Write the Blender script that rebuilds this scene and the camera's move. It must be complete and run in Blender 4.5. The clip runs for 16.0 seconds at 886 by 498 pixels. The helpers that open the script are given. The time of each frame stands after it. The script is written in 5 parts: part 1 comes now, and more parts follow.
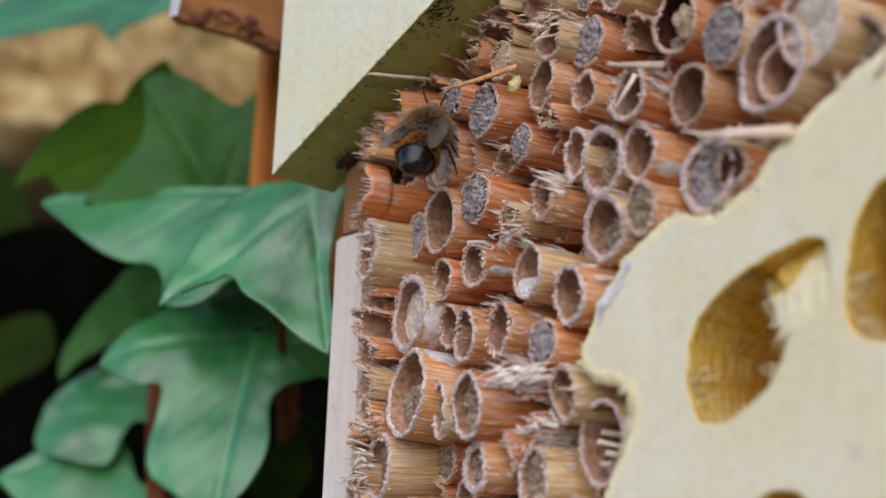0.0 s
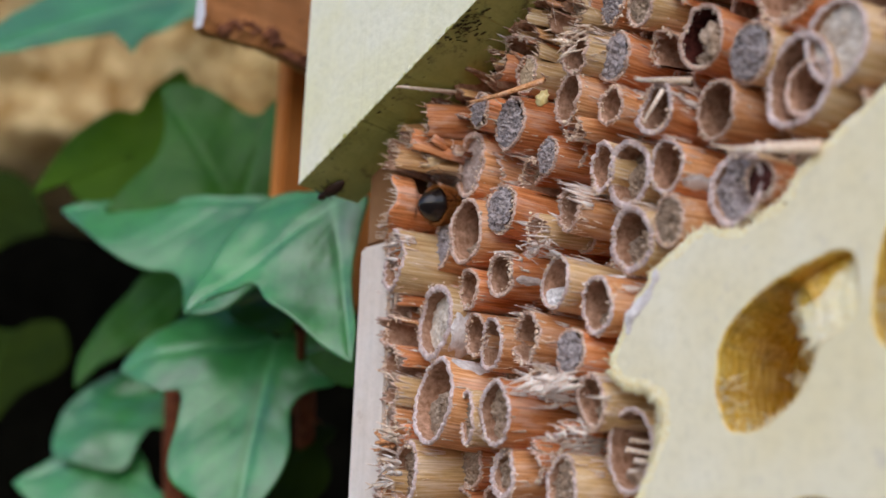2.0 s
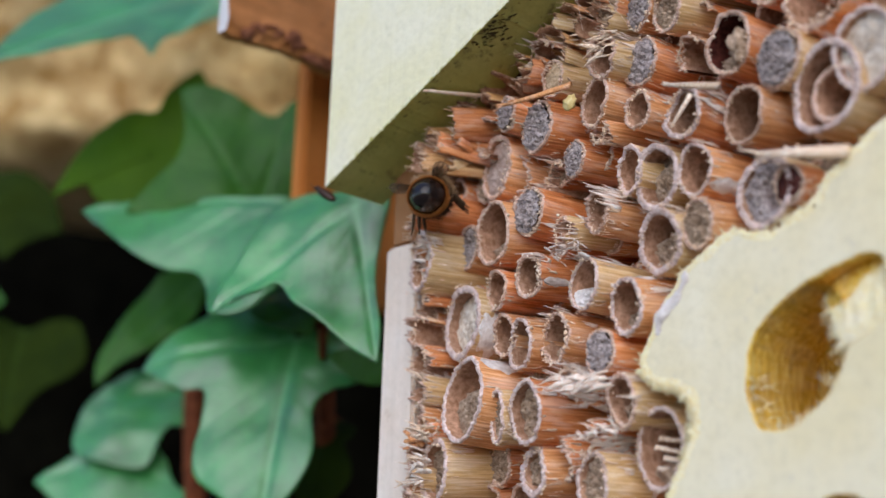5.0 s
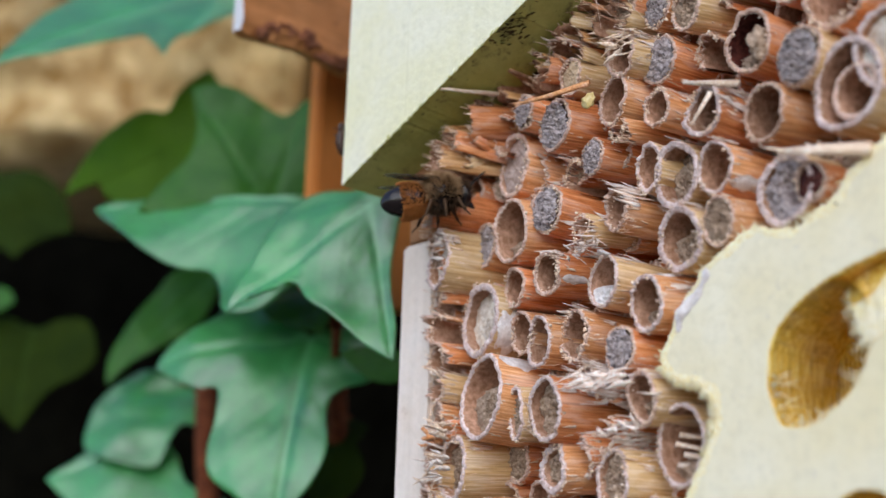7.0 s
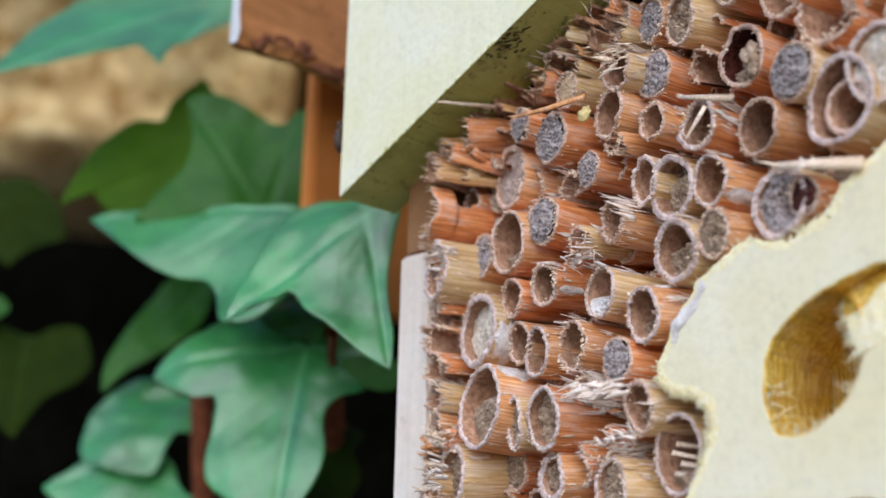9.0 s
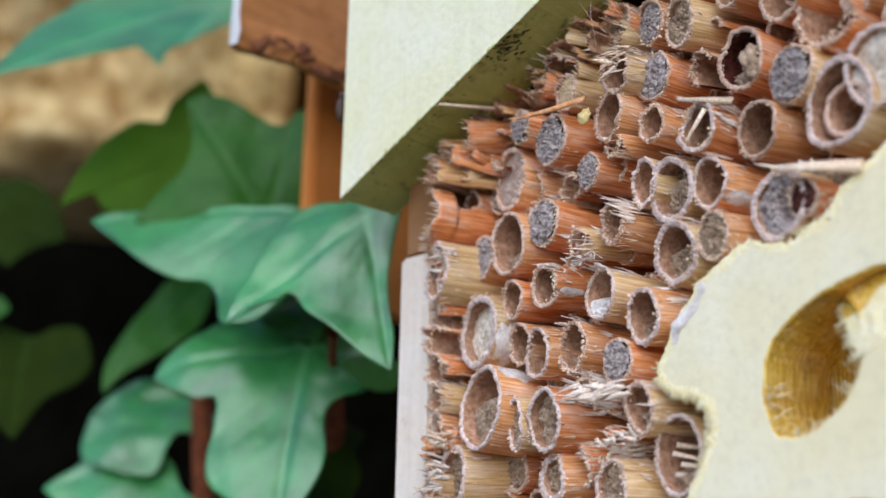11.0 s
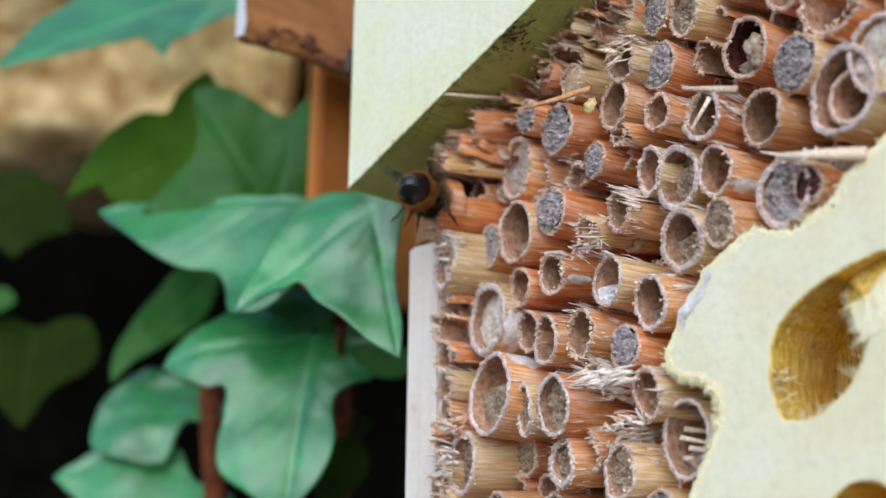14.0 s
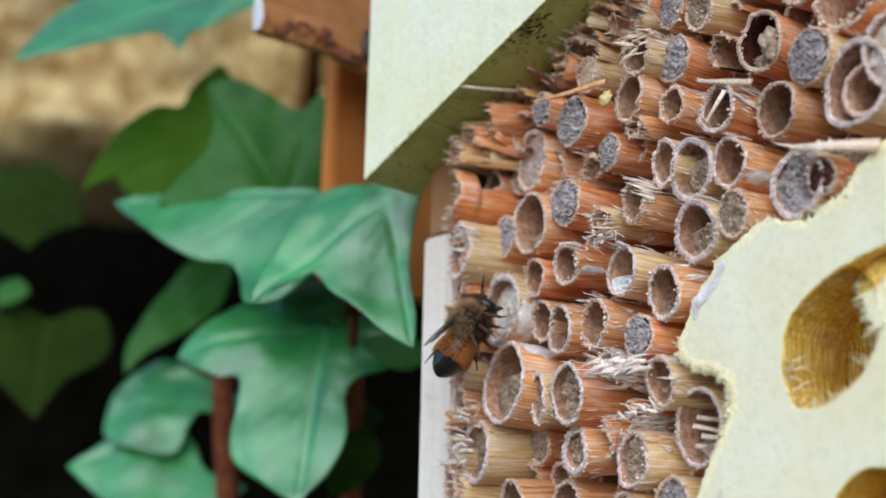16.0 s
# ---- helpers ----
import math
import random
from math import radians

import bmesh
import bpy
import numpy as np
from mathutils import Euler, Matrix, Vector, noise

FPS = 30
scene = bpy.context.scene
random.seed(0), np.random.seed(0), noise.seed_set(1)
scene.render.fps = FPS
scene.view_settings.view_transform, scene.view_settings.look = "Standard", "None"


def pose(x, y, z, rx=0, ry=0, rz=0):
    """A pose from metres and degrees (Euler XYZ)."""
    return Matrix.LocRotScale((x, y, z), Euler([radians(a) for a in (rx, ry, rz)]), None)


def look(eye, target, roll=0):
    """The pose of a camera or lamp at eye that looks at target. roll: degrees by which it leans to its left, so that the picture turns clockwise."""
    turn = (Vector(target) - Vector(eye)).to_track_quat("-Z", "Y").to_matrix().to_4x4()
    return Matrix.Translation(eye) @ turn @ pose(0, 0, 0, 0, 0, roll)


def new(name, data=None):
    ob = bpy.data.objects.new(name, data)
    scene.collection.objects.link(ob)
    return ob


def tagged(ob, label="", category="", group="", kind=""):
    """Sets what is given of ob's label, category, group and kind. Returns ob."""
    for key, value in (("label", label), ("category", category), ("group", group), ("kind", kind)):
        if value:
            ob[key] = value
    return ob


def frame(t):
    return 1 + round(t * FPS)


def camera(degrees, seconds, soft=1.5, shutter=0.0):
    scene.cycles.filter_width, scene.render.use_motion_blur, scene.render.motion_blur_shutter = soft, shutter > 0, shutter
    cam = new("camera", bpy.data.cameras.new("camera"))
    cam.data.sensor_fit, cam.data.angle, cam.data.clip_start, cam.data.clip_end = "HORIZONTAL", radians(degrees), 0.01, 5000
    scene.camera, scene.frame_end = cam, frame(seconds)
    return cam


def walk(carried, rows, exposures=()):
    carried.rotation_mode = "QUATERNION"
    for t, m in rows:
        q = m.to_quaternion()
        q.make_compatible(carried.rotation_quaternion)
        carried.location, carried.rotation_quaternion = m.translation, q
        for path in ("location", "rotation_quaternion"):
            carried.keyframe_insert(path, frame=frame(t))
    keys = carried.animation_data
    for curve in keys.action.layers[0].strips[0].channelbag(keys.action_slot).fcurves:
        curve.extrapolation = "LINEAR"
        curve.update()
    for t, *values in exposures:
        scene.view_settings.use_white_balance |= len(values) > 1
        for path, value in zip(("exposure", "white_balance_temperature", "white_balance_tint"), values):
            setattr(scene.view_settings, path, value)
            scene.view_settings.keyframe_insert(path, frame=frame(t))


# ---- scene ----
cam = camera(41.8, 16.0, shutter=0.5)
METRES, EYE, TILT, LEAN, TURN = 0.034, 1.3, 15.6, -1.6, 46.34
ROWS = [
    (0.0, 0.0, 0.0, 0.0, 0.0, 0.0, -0.0),
    (0.5, -0.0268, -0.0077, -0.0179, 0.01, 0.28, -0.2),
    (1.0, -0.0646, -0.0471, 0.0022, -0.18, 0.43, -0.14),
    (1.5, -0.0904, -0.0467, -0.0027, -0.08, 0.38, -0.12),
    (2.0, -0.1208, -0.0807, 0.0089, -0.15, 0.39, -0.26),
    (2.5, -0.1286, -0.0873, 0.0328, -0.15, 0.28, -0.14),
    (3.0, -0.1289, -0.0843, 0.0161, -0.06, 0.27, -0.22),
    (3.5, -0.1497, -0.0986, 0.0037, -0.21, 0.27, -0.27),
    (4.0, -0.1751, -0.1234, 0.0413, -0.18, 0.11, 0.03),
    (6.5, -0.3091, -0.1741, 0.0042, -0.27, 0.25, -0.31),
    (7.0, -0.3161, -0.175, 0.0221, -0.19, 0.19, -0.1),
    (7.5, -0.3439, -0.2007, 0.0125, -0.45, 0.35, -0.18),
    (8.0, -0.3484, -0.2154, 0.048, -0.56, 0.34, 0.09),
    (8.5, -0.3463, -0.2186, 0.0535, -0.55, 0.38, 0.14),
    (9.0, -0.3586, -0.2353, 0.0609, -0.78, 0.3, 0.13),
    (11.5, -0.3809, -0.2656, 0.0914, -0.99, 0.15, 0.32),
    (12.0, -0.392, -0.2791, 0.12, -1.24, 0.07, 0.42),
    (12.5, -0.3902, -0.2856, 0.1273, -1.14, -0.13, 0.73),
    (13.0, -0.4093, -0.2976, 0.1118, -1.19, -0.21, 0.64),
    (13.5, -0.4061, -0.3348, 0.1289, -1.18, -0.39, 0.92),
    (14.0, -0.412, -0.3156, 0.0883, -0.94, -0.48, 0.73),
    (14.5, -0.4255, -0.3495, 0.1184, -0.73, -0.7, 0.94),
    (15.0, -0.4309, -0.3537, 0.1287, -0.58, -0.79, 1.0),
    (15.5, -0.4545, -0.3743, 0.1263, -0.6, -0.66, 0.9),
    (16.0, -0.4541, -0.373, 0.0444, -0.64, -0.45, 0.28),
]
walk(cam, [(t, pose(0, 0, EYE, TILT, LEAN, TURN) @ pose(METRES * x, METRES * y, METRES * z, 90 + pitch, roll, yaw)) for t, x, y, z, yaw, pitch, roll in ROWS],
     [(0.0, 0.30, 6450, 15), (1.5, 0.32, 6450, 15), (4.0, 0.45, 6380, 14), (6.5, 0.58, 6250, 12), (9.0, 0.64, 6160, 11), (12.0, 0.66, 6110, 9), (16.0, 0.68, 6010, 5)])
FRONT = 0.1043          # plane of the reed ends; the hotel looks towards -y
lens = cam.data.dof
lens.use_dof, lens.focus_distance, lens.aperture_fstop = True, 0.158, 14.0

# ---- light ----
world = bpy.data.worlds.new("garden_sky")
scene.world = world
world.use_nodes = True
wn = world.node_tree
sky = wn.nodes.new("ShaderNodeTexSky")
sky.sky_type, sky.sun_disc = "NISHITA", False
sky.sun_elevation, sky.sun_rotation = radians(36), radians(144)
sky.air_density, sky.dust_density, sky.ozone_density = 1.0, 0.6, 2.0
wn.links.new(sky.outputs[0], wn.nodes["Background"].inputs[0])
wn.nodes["Background"].inputs[1].default_value = 0.14
sun = new("sun", bpy.data.lights.new("sun", "SUN"))
sun.data.energy, sun.data.angle, sun.data.color = 1.2, radians(75), (1.0, 0.92, 0.82)
sun.matrix_world = look((1.85, -2.5, 3.5), (0, 0, 1.2))


# ---- materials ----
def nodes_of(name, rough=0.7, metal=0.0, spec=0.5):
    m = bpy.data.materials.new(name)
    m.use_nodes = True
    t = m.node_tree
    b = t.nodes["Principled BSDF"]
    b.inputs["Roughness"].default_value, b.inputs["Metallic"].default_value = rough, metal
    b.inputs["Specular IOR Level"].default_value = spec
    return m, t, b


def node(t, kind, **values):
    n = t.nodes.new(kind)
    for key, v in values.items():
        n.inputs[key.replace("_", " ")].default_value = v
    return n


def coords(t, scale=(1, 1, 1)):
    c = t.nodes.new("ShaderNodeTexCoord")
    p = node(t, "ShaderNodeMapping", Scale=scale)
    t.links.new(c.outputs["Object"], p.inputs[0])
    return p.outputs[0]


def noise_at(t, at, scale, detail=4.0, rough=0.6):
    n = node(t, "ShaderNodeTexNoise", Scale=scale, Detail=detail, Roughness=rough)
    t.links.new(at, n.inputs["Vector"])
    return n.outputs[0]


def ramp(t, value, stops):
    r = t.nodes.new("ShaderNodeValToRGB")
    while len(r.color_ramp.elements) < len(stops):
        r.color_ramp.elements.new(0.5)
    for e, (p, c) in zip(r.color_ramp.elements, stops):
        e.position, e.color = p, (*c, 1)
    t.links.new(value, r.inputs[0])
    return r.outputs[0]


def mixed(t, kind, fac, a, b):
    m = t.nodes.new("ShaderNodeMix")
    m.data_type, m.blend_type = "RGBA", kind
    for i, v in ((0, fac), (6, a), (7, b)):
        if isinstance(v, (int, float)):
            m.inputs[i].default_value = v
        elif isinstance(v, tuple):
            m.inputs[i].default_value = (*v, 1)
        else:
            t.links.new(v, m.inputs[i])
    return m.outputs[2]


def bump(t, b, height, strength=0.5, distance=0.0005):
    n = node(t, "ShaderNodeBump", Strength=strength, Distance=distance)
    t.links.new(height, n.inputs["Height"])
    t.links.new(n.outputs[0], b.inputs["Normal"])


def scaled_random(t, low, high):
    o = t.nodes.new("ShaderNodeObjectInfo")
    r = node(t, "ShaderNodeMapRange", To_Min=low, To_Max=high)
    t.links.new(o.outputs["Random"], r.inputs[0])
    return r.outputs[0]


def reed_skin(name, dark, mid, light, dust=0.42, along=(3200, 110, 3200), worn=0.5):
    """Cane skin: fine lengthwise fibres, blotches, chalky weathered streaks, a different shade on each reed."""
    m, t, b = nodes_of(name, 0.5, 0, 0.35)
    stripe = noise_at(t, coords(t, along), 1.0, 4, 0.7)
    band = noise_at(t, coords(t, tuple(0.35 * k for k in along)), 1.0, 3)
    blotch = noise_at(t, coords(t, (1, 0.5, 1)), 420, 4)
    weather = noise_at(t, coords(t, (1, 0.22, 1)), 420, 5, 0.65)
    c = ramp(t, stripe, [(0.36, dark), (0.5, mid), (0.62, light)])
    c = mixed(t, "MULTIPLY", worn, c, ramp(t, band, [(0.36, (0.62, 0.5, 0.42)), (0.52, (1, 1, 1))]))
    c = mixed(t, "MULTIPLY", worn * 0.9, c, ramp(t, blotch, [(0.3, (0.66, 0.56, 0.5)), (0.55, (1, 1, 1))]))
    c = mixed(t, "MIX", ramp(t, weather, [(0.51, (0, 0, 0)), (0.62, (dust, dust, dust))]), c, (0.94, 0.86, 0.80))
    h = t.nodes.new("ShaderNodeHueSaturation")
    t.links.new(scaled_random(t, 0.85, 1.2), h.inputs["Value"])
    t.links.new(c, h.inputs["Color"])
    t.links.new(h.outputs[0], b.inputs["Base Color"])
    bump(t, b, stripe, 0.6, 0.0001)
    return m


def crumbly(name, low, high, scale=1500, rough=0.95, depth=0.00012, fleck=None, vary=None, spec=0.1):
    """Grainy, uneven matter: mud, fibre ends, pith, stone."""
    m, t, b = nodes_of(name, rough, 0, spec)
    at = coords(t)
    fine, coarse = noise_at(t, at, scale, 6, 0.7), noise_at(t, at, scale * 0.22, 4)
    c = mixed(t, "MIX", ramp(t, fine, [(0.36, (0, 0, 0)), (0.64, (1, 1, 1))]), low, high)
    c = mixed(t, "MULTIPLY", 0.8, c, ramp(t, coarse, [(0.32, (0.55, 0.5, 0.48)), (0.62, (1, 1, 1))]))
    if fleck:
        spots = noise_at(t, coords(t, (1, 1, 1)), scale * 0.75, 2)
        c = mixed(t, "MIX", ramp(t, spots, [(0.6, (0, 0, 0)), (0.66, (1, 1, 1))]), c, fleck)
    if vary:
        h = t.nodes.new("ShaderNodeHueSaturation")
        t.links.new(scaled_random(t, *vary), h.inputs["Value"])
        t.links.new(c, h.inputs["Color"])
        c = h.outputs[0]
    t.links.new(c, b.inputs["Base Color"])
    bump(t, b, fine, 0.7, depth)
    return m


def painted_wood(name, fresh, faded, stain, scale=(700, 700, 35), streak=0.22, clean=0.62):
    m, t, b = nodes_of(name, 0.75, 0, 0.3)
    grain = noise_at(t, coords(t, scale), 1.0, 5)
    big, small = noise_at(t, coords(t), 70, 5), noise_at(t, coords(t), 900, 5)
    c = mixed(t, "MIX", ramp(t, big, [(0.3, (0, 0, 0)), (0.65, (1, 1, 1))]), fresh, faded)
    c = mixed(t, "MULTIPLY", streak, c, ramp(t, grain, [(0.3, (0.6, 0.6, 0.55)), (0.6, (1, 1, 1))]))
    spot = noise_at(t, coords(t, (1, 1, 1)), 240, 5, 0.7)
    c = mixed(t, "MIX", ramp(t, spot, [(clean, (0, 0, 0)), (clean + 0.12, (0.8, 0.8, 0.8))]), c, stain)
    c = mixed(t, "MULTIPLY", 0.25, c, ramp(t, small, [(0.3, (0.7, 0.7, 0.65)), (0.55, (1, 1, 1))]))
    t.links.new(c, b.inputs["Base Color"])
    bump(t, b, small, 0.4, 0.0002)
    return m


STRAW = reed_skin("straw_reed_skin", (0.56, 0.33, 0.13), (0.74, 0.49, 0.23), (0.87, 0.67, 0.42), 0.22, worn=0.4)
TAN = reed_skin("tan_reed_skin", (0.54, 0.21, 0.07), (0.75, 0.345, 0.135), (0.88, 0.52, 0.28), 0.22, worn=0.4)
ORANGE = reed_skin("orange_reed_skin", (0.50, 0.148, 0.04), (0.75, 0.26, 0.085), (0.87, 0.41, 0.185), 0.22, worn=0.4)
CANE = reed_skin("broken_brown_cane", (0.46, 0.20, 0.065), (0.70, 0.36, 0.13), (0.84, 0.55, 0.28), 0.12, worn=0.4)
RIM = crumbly("cut_reed_rim", (0.70, 0.41, 0.29), (0.96, 0.77, 0.66), 2200, fleck=(0.46, 0.26, 0.16), vary=(0.85, 1.05))
RIM_PALE = crumbly("chalky_reed_rim", (0.74, 0.51, 0.45), (0.97, 0.85, 0.81), 2200, fleck=(0.50, 0.34, 0.27), vary=(0.9, 1.05))
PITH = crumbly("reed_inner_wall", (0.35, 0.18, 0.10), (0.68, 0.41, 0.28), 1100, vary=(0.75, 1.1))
FIBRE = reed_skin("torn_reed_fibre", (0.66, 0.42, 0.26), (0.86, 0.66, 0.48), (0.94, 0.82, 0.70), 0.2, worn=0.2)
SHRED = reed_skin("whitish_torn_strips", (0.80, 0.58, 0.44), (0.93, 0.80, 0.70), (0.96, 0.90, 0.85), 0.2, worn=0.15)
CHALK = crumbly("chalky_white_dust", (0.80, 0.71, 0.66), (0.96, 0.92, 0.90), 1800)
MUD = {
    "grey": crumbly("grey_mud", (0.30, 0.24, 0.235), (0.72, 0.63, 0.61), 2300, depth=0.0002, fleck=(0.10, 0.08, 0.075)),
    "brown": crumbly("brown_mud", (0.28, 0.18, 0.11), (0.68, 0.51, 0.38), 1500, depth=0.0002),
    "white": crumbly("chalky_mud", (0.72, 0.56, 0.41), (0.95, 0.87, 0.77), 1300),
    "chalk": CHALK,
    "pink": crumbly("smooth_clay", (0.50, 0.34, 0.27), (0.66, 0.51, 0.44), 1500, depth=0.0002),
    "pale": crumbly("pale_pith", (0.62, 0.43, 0.26), (0.80, 0.63, 0.44), 1800),
    "resin": crumbly("dark_resin", (0.03, 0.012, 0.010), (0.14, 0.04, 0.03), 900, 0.25),
}
FASCIA = painted_wood("pale_yellow_paint", (0.84, 0.79, 0.49), (0.88, 0.845, 0.65), (0.62, 0.60, 0.40), streak=0.10)
# same paint for the underside, darkened to olive for shade, with grimy stains
UNDER = painted_wood("shaded_yellow_paint", (0.44, 0.44, 0.11), (0.54, 0.53, 0.17), (0.15, 0.12, 0.05), clean=0.56)
BLOCK = painted_wood("cream_paint", (0.84, 0.735, 0.46), (0.88, 0.81, 0.61), (0.62, 0.56, 0.47), streak=0.08)
RAW = reed_skin("raw_drilled_wood", (0.56, 0.29, 0.015), (0.84, 0.54, 0.06), (0.94, 0.76, 0.27), 0.12, (2600, 2600, 240))
FUZZ = reed_skin("torn_yellow_fibre", (0.85, 0.69, 0.31), (0.92, 0.81, 0.48), (0.95, 0.90, 0.69), 0.2, worn=0.2)
SIDE = painted_wood("bare_pale_plank", (0.80, 0.66, 0.55), (0.85, 0.76, 0.68), (0.58, 0.44, 0.34))
# side panel's plank again, browned to paint the shade near the roof
SIDE_IN_SHADE = painted_wood("shaded_side_plank", (0.27, 0.125, 0.052), (0.36, 0.18, 0.08), (0.16, 0.07, 0.035))
# wood coloured dark for the shade in the gaps behind and above the reeds
SHADE_WOOD = painted_wood("shade_dark_wood", (0.10, 0.04, 0.022), (0.16, 0.07, 0.04), (0.04, 0.02, 0.015))
ORANGEWOOD = painted_wood("orange_stained_wood", (0.55, 0.18, 0.03), (0.64, 0.23, 0.045), (0.3, 0.1, 0.02), (300, 300, 40), 0.5)
REDWOOD = painted_wood("red_brown_bark_board", (0.42, 0.15, 0.035), (0.56, 0.23, 0.075), (0.10, 0.04, 0.025), (60, 60, 500), 0.8)
GRIME = crumbly("dark_grime", (0.09, 0.075, 0.035), (0.20, 0.17, 0.08), 1500)
BARK = crumbly("dark_red_bark", (0.15, 0.055, 0.03), (0.40, 0.16, 0.08), 500, depth=0.0005)
YELLOW = crumbly("waxy_yellow", (0.74, 0.52, 0.16), (0.90, 0.74, 0.38), 900, 0.5)
WHITE = painted_wood("white_painted_end", (0.72, 0.70, 0.72), (0.8, 0.79, 0.8), (0.6, 0.57, 0.55))
STONE = crumbly("yellow_limestone", (0.27, 0.13, 0.022), (0.96, 0.73, 0.36), 60, depth=0.006)
# near-black colour stands for the deep shade behind the ivy
DEEP_SHADE = crumbly("near_black_shade", (0.003, 0.003, 0.002), (0.010, 0.009, 0.006), 80, depth=0.004, spec=0.0)
# ground is out of view; this grey sets how much light it bounces up
GROUND_BOUNCE = crumbly("grey_bounce_ground", (0.13, 0.12, 0.10), (0.27, 0.25, 0.21), 60, depth=0.01)


def leaf_surface(name, deep, fresh, vein, rough, spec, wax=0.0):
    m, t, b = nodes_of(name, rough, 0, spec)
    a = t.nodes.new("ShaderNodeAttribute")
    a.attribute_name = "vein"
    mottle = noise_at(t, coords(t), 75, 5, 0.7)
    c = mixed(t, "MIX", ramp(t, mottle, [(0.3, (0, 0, 0)), (0.7, (1, 1, 1))]), deep, fresh)
    c = mixed(t, "MIX", a.outputs["Fac"], c, vein)
    b.inputs["Coat Weight"].default_value, b.inputs["Coat Roughness"].default_value, b.inputs["Coat IOR"].default_value = wax, 0.36, 1.8
    t.links.new(c, b.inputs["Base Color"])
    bump(t, b, noise_at(t, coords(t), 170, 4, 0.7), 0.35, 0.0012)
    return m


LEAF = leaf_surface("glossy_ivy_leaf", (0.009, 0.118, 0.018), (0.044, 0.315, 0.062), (0.12, 0.40, 0.15), 0.45, 0.5, 0.9)
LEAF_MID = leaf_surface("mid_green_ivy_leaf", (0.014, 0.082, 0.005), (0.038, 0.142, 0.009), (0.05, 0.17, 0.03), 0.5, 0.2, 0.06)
# yellow-green in the colour stands for light coming through the rear leaf
LEAF_BACKLIT = leaf_surface("backlit_ivy_leaf", (0.034, 0.088, 0.002), (0.058, 0.128, 0.004), (0.08, 0.16, 0.015), 0.6, 0.1)
# background leaves: the green is darkened to stand for shade
LEAF_SHADED = leaf_surface("shaded_ivy_leaf", (0.012, 0.024, 0.0015), (0.024, 0.042, 0.0025), (0.03, 0.06, 0.008), 0.7, 0.06)
STEM = crumbly("ivy_stem_bark", (0.10, 0.03, 0.015), (0.24, 0.075, 0.03), 300)


# ---- mesh tools ----
def part(name, bm, material, parent=None, label="", smooth=True):
    me = bpy.data.meshes.new(name)
    bm.normal_update()
    bm.to_mesh(me)
    bm.free()
    for m in material if isinstance(material, (list, tuple)) else [material]:
        me.materials.append(m)
    if smooth:
        for p in me.polygons:
            p.use_smooth = True
    ob = new(name, me)
    ob.parent = parent
    return tagged(ob, label)


def loft(bm, rings, mat=0, closed=True, caps=(False, False)):
    rows = [[bm.verts.new(p) for p in r] for r in rings]
    n = len(rows[0])
    for a, b in zip(rows, rows[1:]):
        for i in range(n if closed else n - 1):
            j = (i + 1) % n
            bm.faces.new((a[i], a[j], b[j], b[i])).material_index = mat
    if caps[0]:
        bm.faces.new(rows[0][::-1]).material_index = mat
    if caps[1]:
        bm.faces.new(rows[-1]).material_index = mat
    return rows


def sliver(bm, a, b, r, mat=0, tip=0.25, bend=0.0):
    """A splinter from a to b, square in section, tapering to its tip."""
    a, b = Vector(a), Vector(b)
    d = (b - a).normalized()
    u = d.orthogonal().normalized()
    v = d.cross(u)
    rings = []
    for s, k in ((0, 1.0), (0.5, 0.85), (1, tip)):
        c = a.lerp(b, s) + u * bend * math.sin(math.pi * s)
        rings.append([c + (u * x + v * y) * r * k for x, y in ((1, 0.6), (-1, 0.6), (-1, -0.6), (1, -0.6))])
    loft(bm, rings, mat, True, (True, True))


def ribbon(bm, a, b, flat, wide, thick, mat=0, curl=0.0):
    """A torn flat strip from a to b, its width across 'flat', curling and ragged towards its end."""
    a, b = Vector(a), Vector(b)
    d = (b - a).normalized()
    n = Vector(flat)
    n = (n - d * n.dot(d)).normalized()
    w = d.cross(n)
    rings = []
    drift = 0.0
    for k in range(7):
        s = k / 6
        drift += random.uniform(-0.22, 0.22) * wide
        c = a.lerp(b, s) + n * curl * s * s + w * drift
        g = wide * (0.45 + 0.55 * math.sin(math.pi * min(0.5, s * 1.4))) * (1 - 0.95 * s ** 1.6) * random.uniform(0.65, 1.2)
        rings.append([c + w * g + n * thick, c - w * g + n * thick, c - w * g - n * thick, c + w * g - n * thick])
    loft(bm, rings, mat, True, (True, True))


def block(bm, x0, x1, y0, y1, z0, z1, mat=0, bevel=0.0006):
    made = bmesh.ops.create_cube(bm, size=1)["verts"]
    for v in made:
        v.co = Vector(((x0 + x1) / 2 + v.co.x * (x1 - x0), (y0 + y1) / 2 + v.co.y * (y1 - y0), (z0 + z1) / 2 + v.co.z * (z1 - z0)))
    edges = list({e for v in made for e in v.link_edges})
    for f in {f for v in made for f in v.link_faces}:
        f.material_index = mat
    bmesh.ops.bevel(bm, geom=edges, offset=bevel, segments=2, affect="EDGES")


def rnd(a, b):
    return random.uniform(a, b)


# ---- ground, wall, distance ----
bm = bmesh.new()
bmesh.ops.create_grid(bm, x_segments=24, y_segments=24, size=400)
ground = part("ground", bm, GROUND_BOUNCE)
tagged(ground, "unseen ground below the insect hotel, its grey set for bounced light", "ground", kind="structure")

# garden wall behind the ivy: a course of rough limestone, the shade below it painted near-black
WALL = pose(-0.43, 0.416, 1.3, 0, 0, 46.34)
wall = new("wall_garden")
wall.matrix_world = WALL
tagged(wall, "rough yellow limestone garden wall behind the ivy", "wall", kind="structure")


